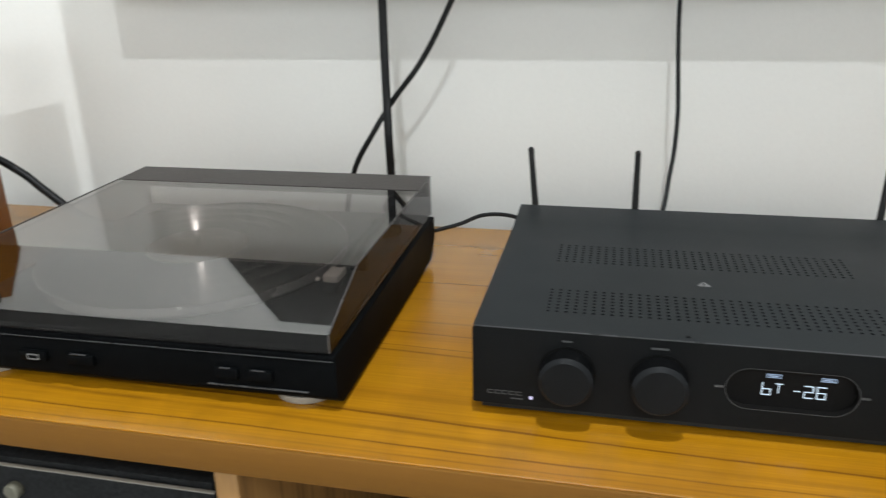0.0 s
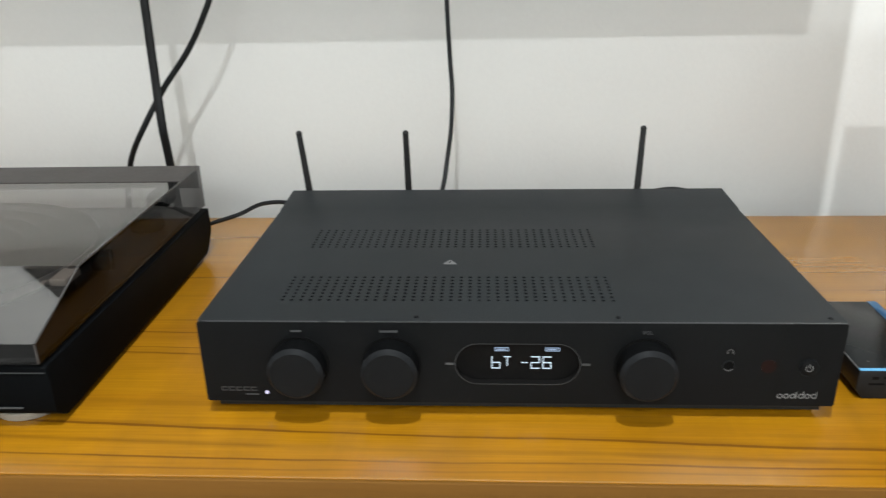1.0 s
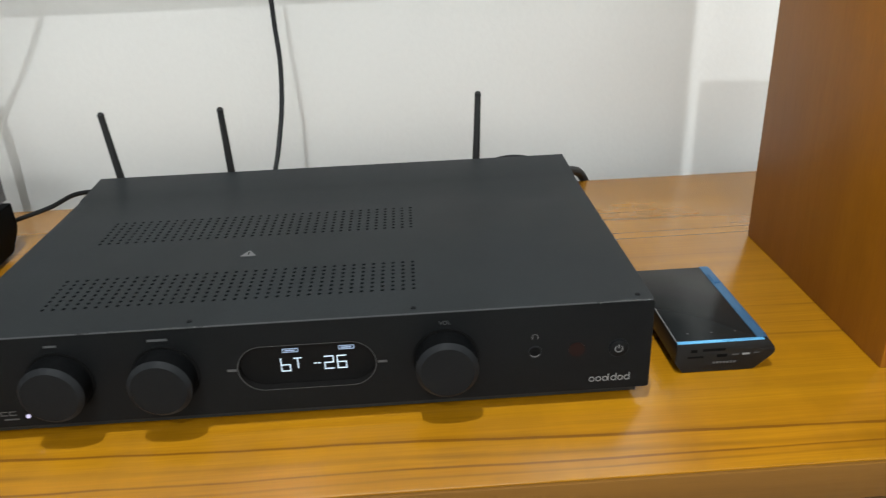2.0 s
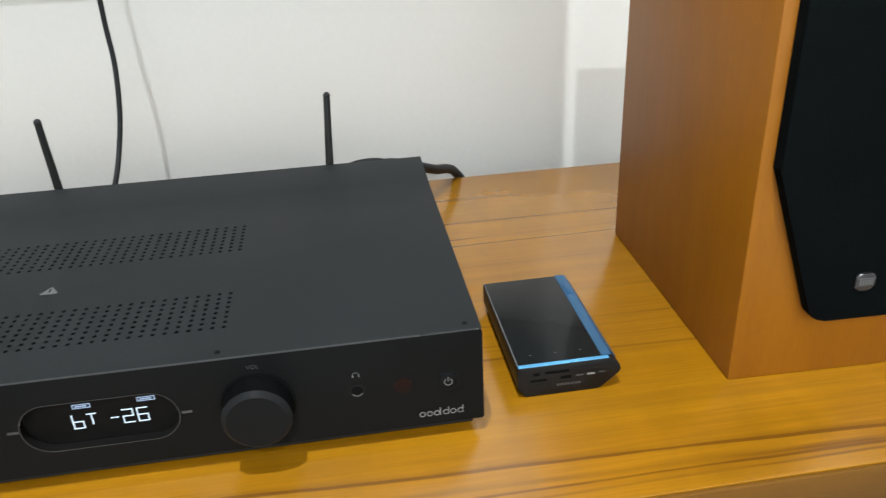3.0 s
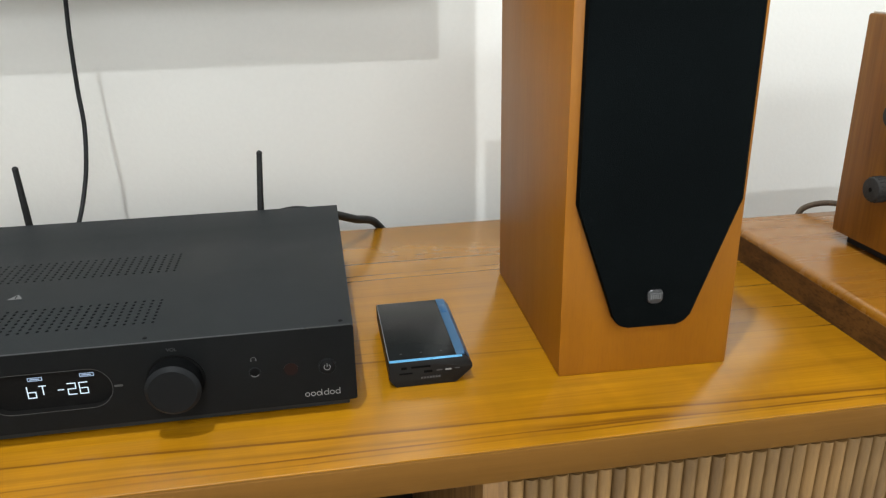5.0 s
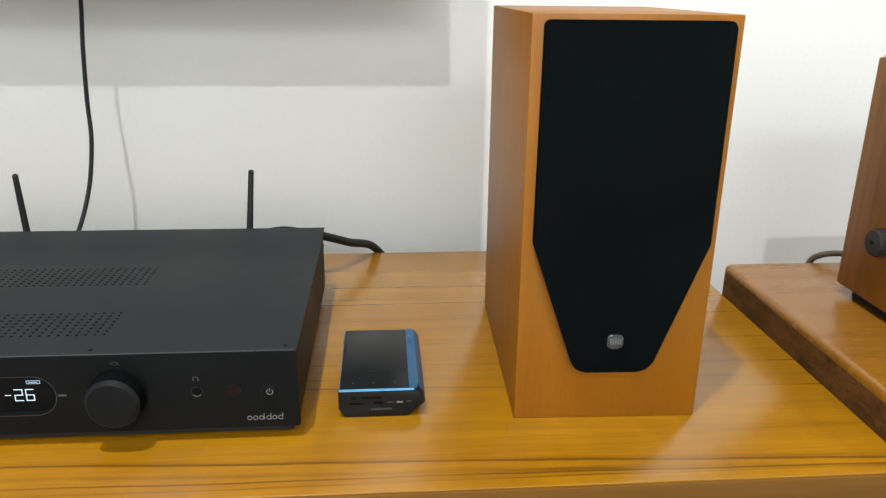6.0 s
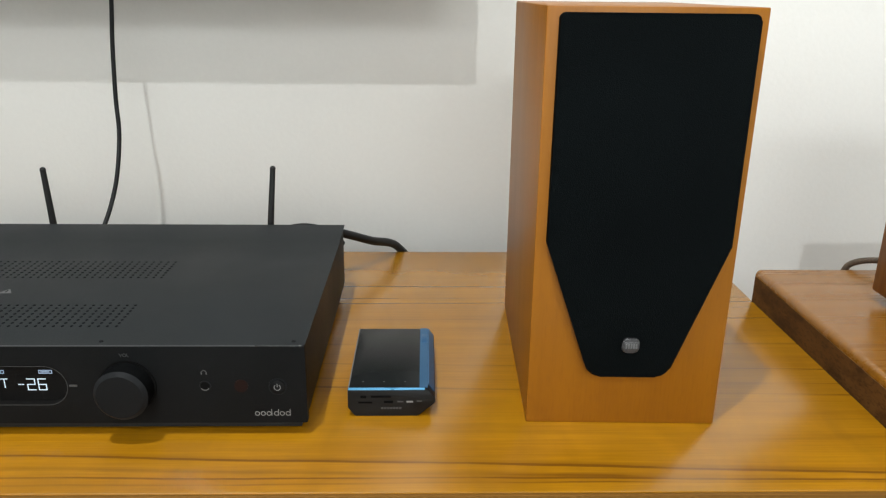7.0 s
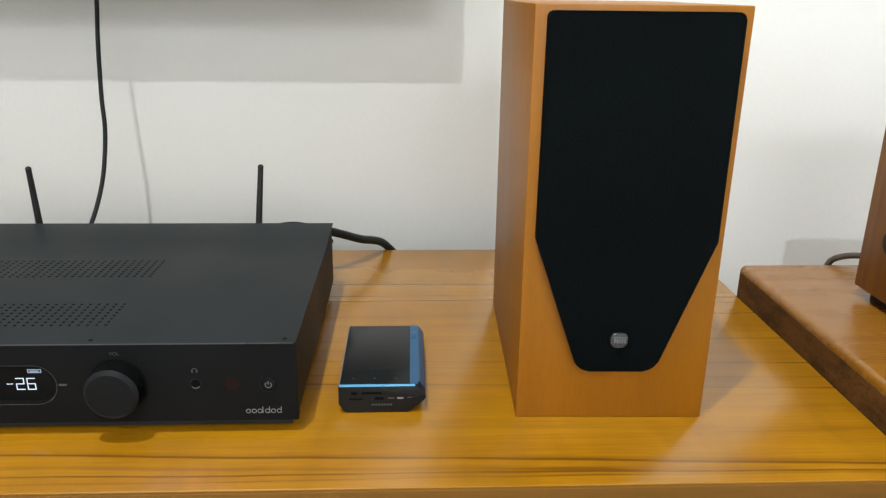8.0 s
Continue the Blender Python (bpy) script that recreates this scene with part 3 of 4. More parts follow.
def amplifier():
    amp = thing("amplifier", pose(0.1805, 0.7525, TOP), "low black metal stereo amplifier with a lit display on the console", "amplifier")
    w, d, z0, z1 = AMP_W, AMP_D, AMP_Z0, AMP_Z1
    dx, dz = 0.2245, 0.0432
    window = [(dx + p[0], dz + p[1]) for p in stadium(0.0875, 0.0325)]
    front = part("front_panel", holed_plate(rounded([(0, z0), (w, z0), (w, z1), (0, z1)], [0.0018] * 4, 3), window, 0.006), [M_AMP_FACE, M_PANE], amp, at=pose(0, 0.006, 0))
    # highlight of the front panel's top edge, painted as a lighter strip
    part("edge_highlight", box(0.0015, w - 0.0015, 0.0002, 0.0019, z1 - 0.0003, z1 + 0.0003), M_PALE_LINE, front, "lighter strip painted as the top edge's highlight", pose(0, -0.006, 0))
    part("body", join(box(0.002, 0.0035, 0.0062, d, z0, z1 - 0.0002), box(w - 0.0035, w - 0.002, 0.0062, d, z0, z1 - 0.0002), box(0.0036, w - 0.0036, 0.0062, d, z0, z0 + 0.0015),
                      box(0.0036, w - 0.0036, d - 0.0015, d, z0 + 0.0016, z1 - 0.0002)), M_AMP_FACE, amp)
    # unseen pan, added so the gap under the front panel stays dark
    part("added_bottom_pan", box(0.006, w - 0.006, 0.0065, d - 0.002, 0.0035, z0 - 0.0003, 0.0008), M_AMP, amp, "added black pan that deepens the shadow underneath")
    # near-black sheet added below the vents for the unlit inside
    part("vent_shade_sheet", box(0.02, w - 0.02, 0.012, d - 0.02, z1 - 0.012, z1 - 0.0105), M_DARK, amp)
    part("top_cover", perforated_top(), M_AMP, amp, "textured black cover with two fields of round vent holes")
    for x in (0.154, 0.2935, 0.436):
        part("screw", join(disc(0.0018, 0.0005, 16, 0.0015), disc(0.0008, 0.0007, 6)), M_AMP_FACE, amp, at=pose(x, 0.0085, z1 + 0.0002))
    tri = rounded([(-0.0062, -0.005), (0.0062, -0.005), (0, 0.0055)], [0.0008] * 3, 3)
    sign = part("warning_mark", prism(tri, 0.00015, "xy"), M_PRINT_DIM, amp, "printed grey warning triangle", pose(0.1735, 0.1075, z1 + 0.0003))
    part("mark_stroke", box(-0.0004, 0.0004, -0.003, 0.002, 0.00016, 0.0003), M_DARK, sign)
    for x in (0.045, w - 0.045):
        for y in (0.045, d - 0.045):
            part("foot", disc(0.02, 0.0109, 28, 0.022, 0.001), M_RUBBER, amp, at=pose(x, y, 0))
    # knobs
    for x, lab in ((0.0705, 0), (0.136, 0), (0.3125, 1)):
        knob = part("knob", disc(0.0169, 0.003, 64, m=Matrix.Translation((0, 0, 0.0144))), M_KNOB, amp, "round black metal knob", pose(x, 0.0, 0.0425, 90))
        # knob side darker than its face, shade put into the colour
        part("grip", disc(0.0197, 0.0146, 64), M_GRIP, knob, "knob side in a darker, shaded tone")
        chamfer = disc(0.0198, 0.0029, 64, 0.0168)
        bmesh.ops.delete(chamfer, geom=[f for f in chamfer.faces if len(f.verts) > 4], context="FACES_ONLY")
        part("chamfer", chamfer, M_KNOB_RIM, knob, "satin chamfered rim", pose(0, 0, 0.0146))
        # dark ring on the panel paints the shaded gap round the knob
        part("gap_shade_ring", ring(0.0212, 0.0022, 0.001, seg=56), M_DARK, amp, at=pose(x, -0.0001, 0.0425))
    part("caption_bar", box(-0.0038, 0.0038, -0.0001, 0.0, -0.0007, 0.0007), M_FAINT, amp, at=pose(0.0700, -0.0001, 0.0682))
    part("caption_bar", box(-0.0062, 0.0062, -0.0001, 0.0, -0.0008, 0.0008), M_FAINT, amp, at=pose(0.1350, -0.0001, 0.0682))
    word("caption", "VOL", 0.0038, M_FAINT, amp, pose(0.3125, -0.0002, 0.0668, 90))
    # display
    display = part("display", box(-0.0445, 0.0445, 0.0071, 0.0080, -0.0172, 0.0172), M_PANE, amp, "black display set back in an oblong window", pose(dx, 0.0, dz))
    part("display_pocket", join(box(-0.046, 0.046, 0.0115, 0.0125, -0.0185, 0.0185), box(-0.046, 0.046, 0.0061, 0.0114, -0.0185, -0.0175), box(-0.046, 0.046, 0.0061, 0.0114, 0.0175, 0.0185),
                                box(-0.046, -0.045, 0.0061, 0.0114, -0.0174, 0.0174), box(0.045, 0.046, 0.0061, 0.0114, -0.0174, 0.0174)), M_PANE, display, "black recess round the display")
    bm = bmesh.new()
    prev = stadium(0.0875, 0.0325), stadium(0.0867, 0.0317)
    o = [[bm.verts.new((p[0], -0.0008, p[1])) for p in line] for line in prev]
    for k in range(len(o[0])):
        n = (k + 1) % len(o[0])
        bm.faces.new((o[0][k], o[0][n], o[1][n], o[1][k]))
    part("outline", bm, M_FAINT, display, "thin grey outline")
    y = 0.0070
    h, base = 0.0102, -0.0080
    for off, wd, lit in ((-0.0182, 0.0066, "fedcg"), (-0.0097, 0.0056, "at"), (0.0026, 0.0062, "mn"), (0.0096, 0.0066, "abged"), (0.0178, 0.0066, "afgedc")):
        character = bmesh.new()
        seven_segments(character, off, base, wd, h, lit, y)
        part("lit_character", character, M_DIGIT, display, "glowing white display character")
    for x in (-0.0109, 0.0248):
        icon = join(box(x - 0.005, x + 0.005, y - 0.0002, y, 0.0086, 0.0091), box(x - 0.005, x + 0.005, y - 0.0002, y, 0.0062, 0.0067),
                    box(x - 0.005, x - 0.0045, y - 0.0002, y, 0.00671, 0.00859), box(x + 0.0045, x + 0.005, y - 0.0002, y, 0.00671, 0.00859), box(x - 0.0035, x + 0.003, y - 0.0002, y, 0.0072, 0.0080))
        part("lit_icon", icon, M_ICON, display, "small glowing boxed icon")
    for x in (-0.0475, 0.0475):
        part("pointer_bar", box(x - 0.003, x + 0.003, -0.0002, -0.0001, -0.0011, 0.0006), M_FAINT, display)
    # sockets and keys at the panel's end
    jack = part("headphone_jack", ring(0.0045, 0.0008, 0.0006), M_KNOB_RIM, amp, "steel-rimmed headphone socket", pose(0.3695, 0, 0.0425))
    part("jack_hole", disc(0.0034, 0.0003, 24), M_DARK, jack, at=pose(0, 0, 0, 90))
    # pale lower arc paints a glint into the socket
    part("painted_glint", ring(0.0037, 0.0007, 0.0005, (215, 325), 30), M_PALE_METAL, jack, "pale arc painted as the socket's glint")
    part("headphone_icon", join(ring(0.0021, 0.0004, 0.0001, (0, 180), 20), box(-0.0022, -0.0014, -0.0001, 0, -0.0014, 0.0002), box(0.0014, 0.0022, -0.0001, 0, -0.0014, 0.0002)), M_PRINT_DIM, amp, at=pose(0.3695, -0.0001, 0.0536))
    part("sensor_window", disc(0.0052, 0.0003, 28), M_SENSOR, amp, "dark red remote sensor window", pose(0.3965, 0, 0.0425, 90))
    key = part("power_button", disc(0.0062, 0.0012, 32, 0.006, 0.0003), M_AMP_FACE, amp, "round power button", pose(0.4235, 0, 0.0418, 90))
    part("power_mark", join(ring(0.0026, 0.0005, 0.0001, (125, 415), 28), box(-0.00025, 0.00025, -0.0001, 0, 0.0003, 0.0032)), M_PRINT, key, at=pose(0, 0, 0.00125, -90))
    part("button_ring", ring(0.0070, 0.0005, 0.0003, seg=40), M_KNOB_RIM, amp, at=pose(0.4235, 0, 0.0418))
    part("power_light", disc(0.0014, 0.0005, 16), M_LED, amp, "small lit white power light", pose(0.0445, 0, 0.0185, 90))
    # the maker's word as plain shapes, and the model's mark as bars
    shapes = []
    for k in range(6):
        shapes.append(moved(ring(0.0019, 0.0006, 0.0001, seg=22), Matrix.Translation((k * 0.0044 + (0.0012 if k > 2 else 0), 0, 0))))
    for x in (0.0106, 0.0157, 0.0245):
        shapes.append(box(x, x + 0.0006, -0.0001, 0, -0.0018, 0.0037))
    part("maker_mark", join(*shapes), M_PRINT, amp, "grey printed maker's mark", pose(0.4070, -0.0001, 0.0190))
    marks = []
    for k in range(5):
        x = 0.0115 + k * 0.0054
        marks += [box(x, x + 0.0044, -0.0001, 0, 0.0196, 0.0202), box(x, x + 0.0044, -0.0001, 0, 0.0222, 0.0228), box(x, x + 0.0006, -0.0001, 0, 0.02025, 0.02215)]
    part("model_mark", join(*marks, box(0.029, 0.0385, -0.0001, 0, 0.0162, 0.0172)), M_FAINT, amp, "dim grey printed bars", pose(0, -0.0001, 0))
    # aerials on the back
    for bx, tx, ty in ((0.0165, 0.0085, 0.3075), (0.1215, 0.1205, 0.3045), (0.3600, 0.3655, 0.3165)):
        aerial = part("aerial", tube([(bx, d + 0.012, 0.052), (bx + (tx - bx) * 0.3, d + 0.0115, 0.078), (tx, ty, 0.1365)], 0.0042, 14, 6, ends=0.0030), M_RUBBER, amp, "thin black rod aerial")
        tip = bmesh.new()
        bmesh.ops.create_uvsphere(tip, u_segments=14, v_segments=8, radius=0.0033)
        part("tip", tip, M_RUBBER, aerial, at=pose(tx, ty, 0.1368))
        part("socket", disc(0.0042, 0.0125, 16), M_STEEL, aerial, at=pose(bx, d + 0.012, 0.052, 90))
    part("mains_plug", box(0.390, 0.418, d, d + 0.028, 0.044, 0.066, 0.005, 3), M_RUBBER, amp, "black plug in the back panel")
    return amp


amplifier()


# ---- loudspeakers ----
def loudspeaker():
    w, d, h = 0.149, 0.234, 0.316
    sp = thing("loudspeaker", pose(0.8693, 0.7685, TOP, 0, 0, -1.5), "cherry-veneered bookshelf loudspeaker with a tapered black grille, on the console", "loudspeaker", "pair of loudspeakers")
    part("cabinet", box(-w / 2, w / 2, 0, d, 0, h, 0.0012, 2), M_CHERRY, sp, "cherry wood veneer cabinet")
    outline = rounded([(-0.0295, 0.0440), (0.0295, 0.0440), (0.0665, 0.1495), (0.0660, 0.3098), (-0.0660, 0.3098), (-0.0665, 0.1495)], [0.012, 0.012, 0.004, 0.0045, 0.0045, 0.004], 6)
    grille = part("grille", prism(outline[::-1], 0.0095, "xz", 0.0017, 3), M_CLOTH, sp, "black cloth grille with a tapered lower half", pose(0, -0.0004, 0.0021))
    badge = part("badge", prism(rounded([(-0.0064, -0.0060), (0.0064, -0.0060), (0.0064, 0.0060), (-0.0064, 0.0060)], [0.0036] * 4, 6)[::-1], 0.0022, "xz", 0.0012, 3), M_BADGE, grille, "small pewter square badge", pose(0, -0.0096, 0.0715))
    part("badge_bar", join(*[box(-0.004 + k * 0.0019, -0.0028 + k * 0.0019, -0.0025, -0.0021, -0.0022, 0.0016) for k in range(5)], box(-0.0046, 0.0058, -0.0024, -0.002, 0.0022, 0.0028)), M_PALE_METAL, badge)
    part("terminal_plate", box(-0.04, 0.04, d, d + 0.003, 0.05, 0.13, 0.001), M_DARK, sp)
    return sp


speaker = loudspeaker()
copy_thing(speaker, pose(-0.504, 0.8165, TOP, 0, 0, 16))


# ---- portable player ----
def music_player():
    w, l, h = 0.068, 0.1150, 0.0238
    pl = thing("music_player", pose(0.653, 0.7795, TOP, 0, 0, 0), "black portable music player with blue edges, lying on the console", "music player")
    profile = rounded([(0.0055, 0.0005), (w - 0.012, 0.0005), (w + 0.0018, 0.0125), (w + 0.0018, 0.0165), (w - 0.0035, h), (0, h), (0, 0.0082)], [0.001, 0.002, 0.002, 0.004, 0.002, 0.0006, 0.001], 3)
    bm = prism(profile[::-1], l, "xz", 0.0006)
    part("body", moved(bm, Matrix.Translation((0, l, 0))), M_PLAYER, pl)
    part("screen", box(0.0012, w - 0.0112, 0.0032, l - 0.001, h - 0.0002, h + 0.0006, 0.0002), M_SCREEN, pl, "switched-off glossy black screen")
    part("blue_front_edge", box(0.0006, w - 0.0066, 0.0, 0.0030, h - 0.0004, h + 0.0005, 0.0003), M_BLUE_EDGE, pl, "bright blue chamfer")
    side = rounded([(w - 0.0108, h - 0.0004), (w - 0.0042, h - 0.0004), (w - 0.0042, h + 0.0006), (w - 0.0108, h + 0.0006)], [0] * 4)
    rail = part("blue_side_rail", moved(prism(side[::-1], l - 0.0034, "xz"), Matrix.Translation((0, l - 0.0002, 0))), M_BLUE, pl, "blue anodised side rail")
    part("blue_slope", moved(prism([(w - 0.0041, h + 0.0005), (w - 0.0030, h + 0.0003), (w + 0.0012, 0.0182), (w + 0.0004, 0.0180), (w - 0.0041, h - 0.0004)], l - 0.009, "xz"), Matrix.Translation((0, l - 0.0008, 0))), M_BLUE_DARK, rail, "darker blue slope")
    part("side_key", box(w - 0.0095, w - 0.0048, l - 0.030, l - 0.014, h + 0.0006, h + 0.0012, 0.0002), M_BLUE_DARK, rail, "dark blue key")
    for x, z, wd, ht, mat in ((0.0125, 0.0175, 0.0045, 0.0022, M_DARK), (0.0265, 0.0178, 0.016, 0.0018, M_DARK), (0.014, 0.0125, 0.011, 0.0014, M_DARK), (0.0325, 0.0130, 0.0072, 0.0022, M_DARK),
                              (0.0420, 0.0132, 0.0048, 0.001, M_FAINT), (0.0495, 0.0132, 0.0052, 0.0014, M_PRINT), (0.0570, 0.0137, 0.004, 0.0009, M_FAINT)):
        part("port" if mat is M_DARK else "print_bar", box(x - wd / 2, x + wd / 2, -0.0002, 0.0004, z - ht / 2, z + ht / 2), mat, pl)
    part("maker_mark", join(*[box(0.0265 + k * 0.0024, 0.0265 + k * 0.0024 + 0.0018, -0.0002, 0.0002, 0.0066, 0.0082) for k in range(7)]), M_FAINT, pl, "dim printed maker's mark")
    part("screen_edge", box(0.0002, 0.0010, 0.0032, l - 0.001, h - 0.0002, h + 0.0004, 0.0001), M_PRINT_DIM, pl, "thin pale edge of the screen")
    for x in (0.0115, 0.0285, 0.0455):
        part("touch_mark", box(x - 0.0008, x + 0.0008, 0.0118, 0.0128, h + 0.0006, h + 0.0007), M_FAINT, pl)
    return pl


music_player()


# ---- turntable ----
def grooved_record():
    """A disc turned from a profile: rim, raised edge, groove field with bands between the tracks, a flat middle."""
    steps = [(0.0, 0.002), (0.0555, 0.002), (0.0575, 0.0017)]
    for band in (0.078, 0.0985, 0.121):
        steps += [(band - 0.0006, 0.0017), (band - 0.0004, 0.0019), (band + 0.0004, 0.0019), (band + 0.0006, 0.0017)]
    steps += [(0.1435, 0.0017), (0.1455, 0.002), (0.1472, 0.0015), (0.1475, 0.001), (0.147, 0.0003), (0.0, 0.0003)]
    bm, seg, rings = bmesh.new(), 112, []
    for r, z in steps:
        if r == 0:
            rings.append([bm.verts.new((0, 0, z))] * seg)
        else:
            rings.append([bm.verts.new((r * math.cos(a), r * math.sin(a), z)) for a in (2 * math.pi * k / seg for k in range(seg))])
    for a, b in zip(rings, rings[1:]):
        for k in range(seg):
            quad = [a[k], b[k], b[(k + 1) % seg], a[(k + 1) % seg]]
            bm.faces.new(list(dict.fromkeys(quad)))
    return bm


def turntable():
    w, d = 0.368, 0.345
    tt = thing("turntable", pose(-0.105, 0.729, TOP, 0, 0, 0.6), "black turntable with a closed smoked dust cover, on the console", "turntable")
    hw = w / 2
    profile = rounded([(0.001, 0.0135), (0.012, 0.0045), (d - 0.02, 0.0045), (d, 0.024), (d, 0.0505), (0.0, 0.0505)], [0.003, 0.004, 0.004, 0.004, 0.002, 0.0015], 3)
    part("plinth", moved(prism(profile, w, "yz", 0.001), Matrix.Translation((-hw, 0, 0))), M_BASE, tt, "black plastic plinth")
    part("deck", box(-hw + 0.008, hw - 0.008, 0.006, d - 0.008, 0.0505, 0.0545, 0.001), M_DECK, tt, "charcoal deck plate")
    part("front_line", box(-hw + 0.002, hw - 0.002, -0.0006, 0.0, 0.0455, 0.0462), M_PALE_LINE, tt)
    for x in (-hw + 0.038, hw - 0.038):
        for y in (0.034, d - 0.055):
            part("foot", join(disc(0.026, 0.0068, 36, 0.027, 0.001), moved(disc(0.023, 0.0018, 36), Matrix.Translation((0, 0, 0.0066)))), M_FOOT, tt, "round pale grey foot", pose(x, y, 0))
    for x, wd in ((-0.036, 0.024), (0.094, 0.019), (0.122, 0.021)):
        button = part("button", box(x - wd / 2, x + wd / 2, -0.0035, 0.001, 0.0245, 0.0335, 0.001), M_BASE, tt, "black push button")
        # each cap's highlight is a pale strip of its own colour
        part("cap_highlight", box(x - wd / 2 + 0.004, x + wd / 2 - 0.006, -0.0036, -0.0022, 0.0336, 0.0345, 0.0003), M_PALE_LINE, button)
    lamp = part("button", box(-0.093, -0.068, -0.0035, 0.001, 0.0245, 0.0335, 0.001), M_BASE, tt, "black push button")
    part("button_mark", join(box(-0.0855, -0.0745, -0.0038, -0.0034, 0.026, 0.0268), box(-0.0855, -0.0745, -0.0038, -0.0034, 0.0302, 0.031), box(-0.0855, -0.0847, -0.0038, -0.0034, 0.0268, 0.0302), box(-0.0753, -0.0745, -0.0038, -0.0034, 0.0268, 0.0302)), M_PRINT, lamp, "pale outlined mark")
    part("print_bar", box(0.075, 0.160, -0.0005, 0.001, 0.0167, 0.0174), M_FAINT, tt)
    cx, cy = -0.018, 0.168
    platter = part("platter", disc(0.1455, 0.011, 96, 0.1462, 0.0012), M_RIM, tt, "cast metal platter", pose(cx, cy, 0.0548))
    rim = moved(ring(0.1492, 0.0013, 0.0075, seg=112), Matrix.Rotation(radians(-90), 4, "X"))
    part("platter_rim", rim, M_ARM, platter, "polished platter rim", pose(0, 0, 0.0045), smooth=30)
    record = part("record", grooved_record(), M_VINYL, tt, "black vinyl record with fine grooves", pose(cx, cy, 0.0660), smooth=80)
    part("record_label", disc(0.05, 0.0003, 64), M_LABEL, record, "grey paper label", pose(0, 0, 0.0021))
    part("spindle", disc(0.0036, 0.012, 20, 0.003, 0.001), M_STEEL, platter, at=pose(0, 0, 0.012))
    for x0, x1, y0, y1 in ((-0.030, -0.012, 0.012, 0.0145), (0.008, 0.024, 0.022, 0.0245), (-0.02, 0.016, -0.032, -0.030)):
        part("label_bar", box(x0, x1, y0, y1, 0.0025, 0.0026), M_PALE, record, "pale printed bar")
    # tonearm parked at the platter's side
    ax, ay = 0.148, 0.268
    arm = part("tonearm", tube([(ax, ay + 0.03, 0.0735), (ax, ay, 0.0735), (ax - 0.001, 0.19, 0.0735), (ax + 0.0005, 0.115, 0.0735)], 0.0037, 12, 8), M_BASE, tt, "straight black tonearm")
    part("pivot", disc(0.017, 0.014, 32, 0.015, 0.001), M_BASE, arm, at=pose(ax, ay, 0.0548))
    part("counterweight", disc(0.0115, 0.024, 28, 0.0115, 0.001), M_BASE, arm, at=pose(ax, ay + 0.054, 0.0735, 90))
    part("headshell", join(box(ax - 0.007, ax + 0.007, 0.094, 0.118, 0.069, 0.0755, 0.0012), box(ax - 0.0125, ax - 0.009, 0.090, 0.097, 0.0715, 0.0735, 0.0005)), M_SHELL, arm, "pale headshell with finger lift")
    part("cartridge", box(ax - 0.007, ax + 0.006, 0.090, 0.108, 0.0612, 0.0688, 0.001), M_DECK, arm)
    part("arm_rest", box(ax - 0.006, ax + 0.012, 0.158, 0.166, 0.0548, 0.0728, 0.001), M_BASE, tt)
    # smoked cover: flat top, front falling to a low lip, 2.5 mm thick
    def shell(o):
        return [(-0.002 + o, 0.0535), (-0.002 + o, 0.0695 - o * 0.5), (0.071 + o * 0.3, 0.0965 - o), (d - 0.001 - o, 0.0987 - o), (d - 0.001 - o, 0.0535)]

    bm = bmesh.new()
    hl = hw - 0.003
    outer = [[bm.verts.new((s, *p)) for p in shell(0)] for s in (-hl, hl)]
    inner = [[bm.verts.new((s, *p)) for p in shell(0.0025)] for s in (-hl + 0.0025, hl - 0.0025)]
    hem = [[bm.verts.new((s * (hl - o), d - 0.001 - o, 0.0745)) for s in (-1, 1)] for o in (0, 0.0025)]
    for k in range(3):
        bm.faces.new((outer[0][k], outer[0][k + 1], outer[1][k + 1], outer[1][k]))
        bm.faces.new((inner[0][k], inner[1][k], inner[1][k + 1], inner[0][k + 1]))
    bm.faces.new((outer[0][3], hem[0][0], hem[0][1], outer[1][3]))
    bm.faces.new((inner[0][3], inner[1][3], hem[1][1], hem[1][0]))
    bm.faces.new((hem[0][0], hem[1][0], hem[1][1], hem[0][1]))
    for s in (0, 1):
        bm.faces.new((*outer[s][:4], hem[0][s], outer[s][4])), bm.faces.new((*inner[s][:4], hem[1][s], inner[s][4]))
        bm.faces.new((outer[s][0], outer[s][4], inner[s][4], inner[s][0])), bm.faces.new((outer[s][4], hem[0][s], hem[1][s], inner[s][4]))
    bm.faces.new((outer[0][0], outer[1][0], inner[1][0], inner[0][0]))
    bm.normal_update()
    # upright faces take the dimmed copy
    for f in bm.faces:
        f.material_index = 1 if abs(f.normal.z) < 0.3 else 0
    fall = 0.0022 / (d - 0.072)
    strip = [(y, 0.0965 + (y - 0.071) * fall + dz) for y, dz in ((d - 0.059, 0.0001), (d - 0.0015, 0.0001), (d - 0.0015, 0.0006), (d - 0.059, 0.0006))]
    # opaque strip added on the cover to give its back a darker band
    part("rear_strip", moved(prism(strip, 2 * hl - 0.002, "yz"), Matrix.Translation((0.001 - hl, 0, 0))), M_STRIP, tt, "added opaque strip for the darker band along the cover's back")
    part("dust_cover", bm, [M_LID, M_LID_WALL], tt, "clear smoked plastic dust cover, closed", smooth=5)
    # pale rods along the cover's front and front corners, painted as edge glints
    rims = [[(-hl, -0.0022, 0.0542), (hl, -0.0022, 0.0542)], [(-hl, -0.002, 0.0693), (hl, -0.002, 0.0693)]]
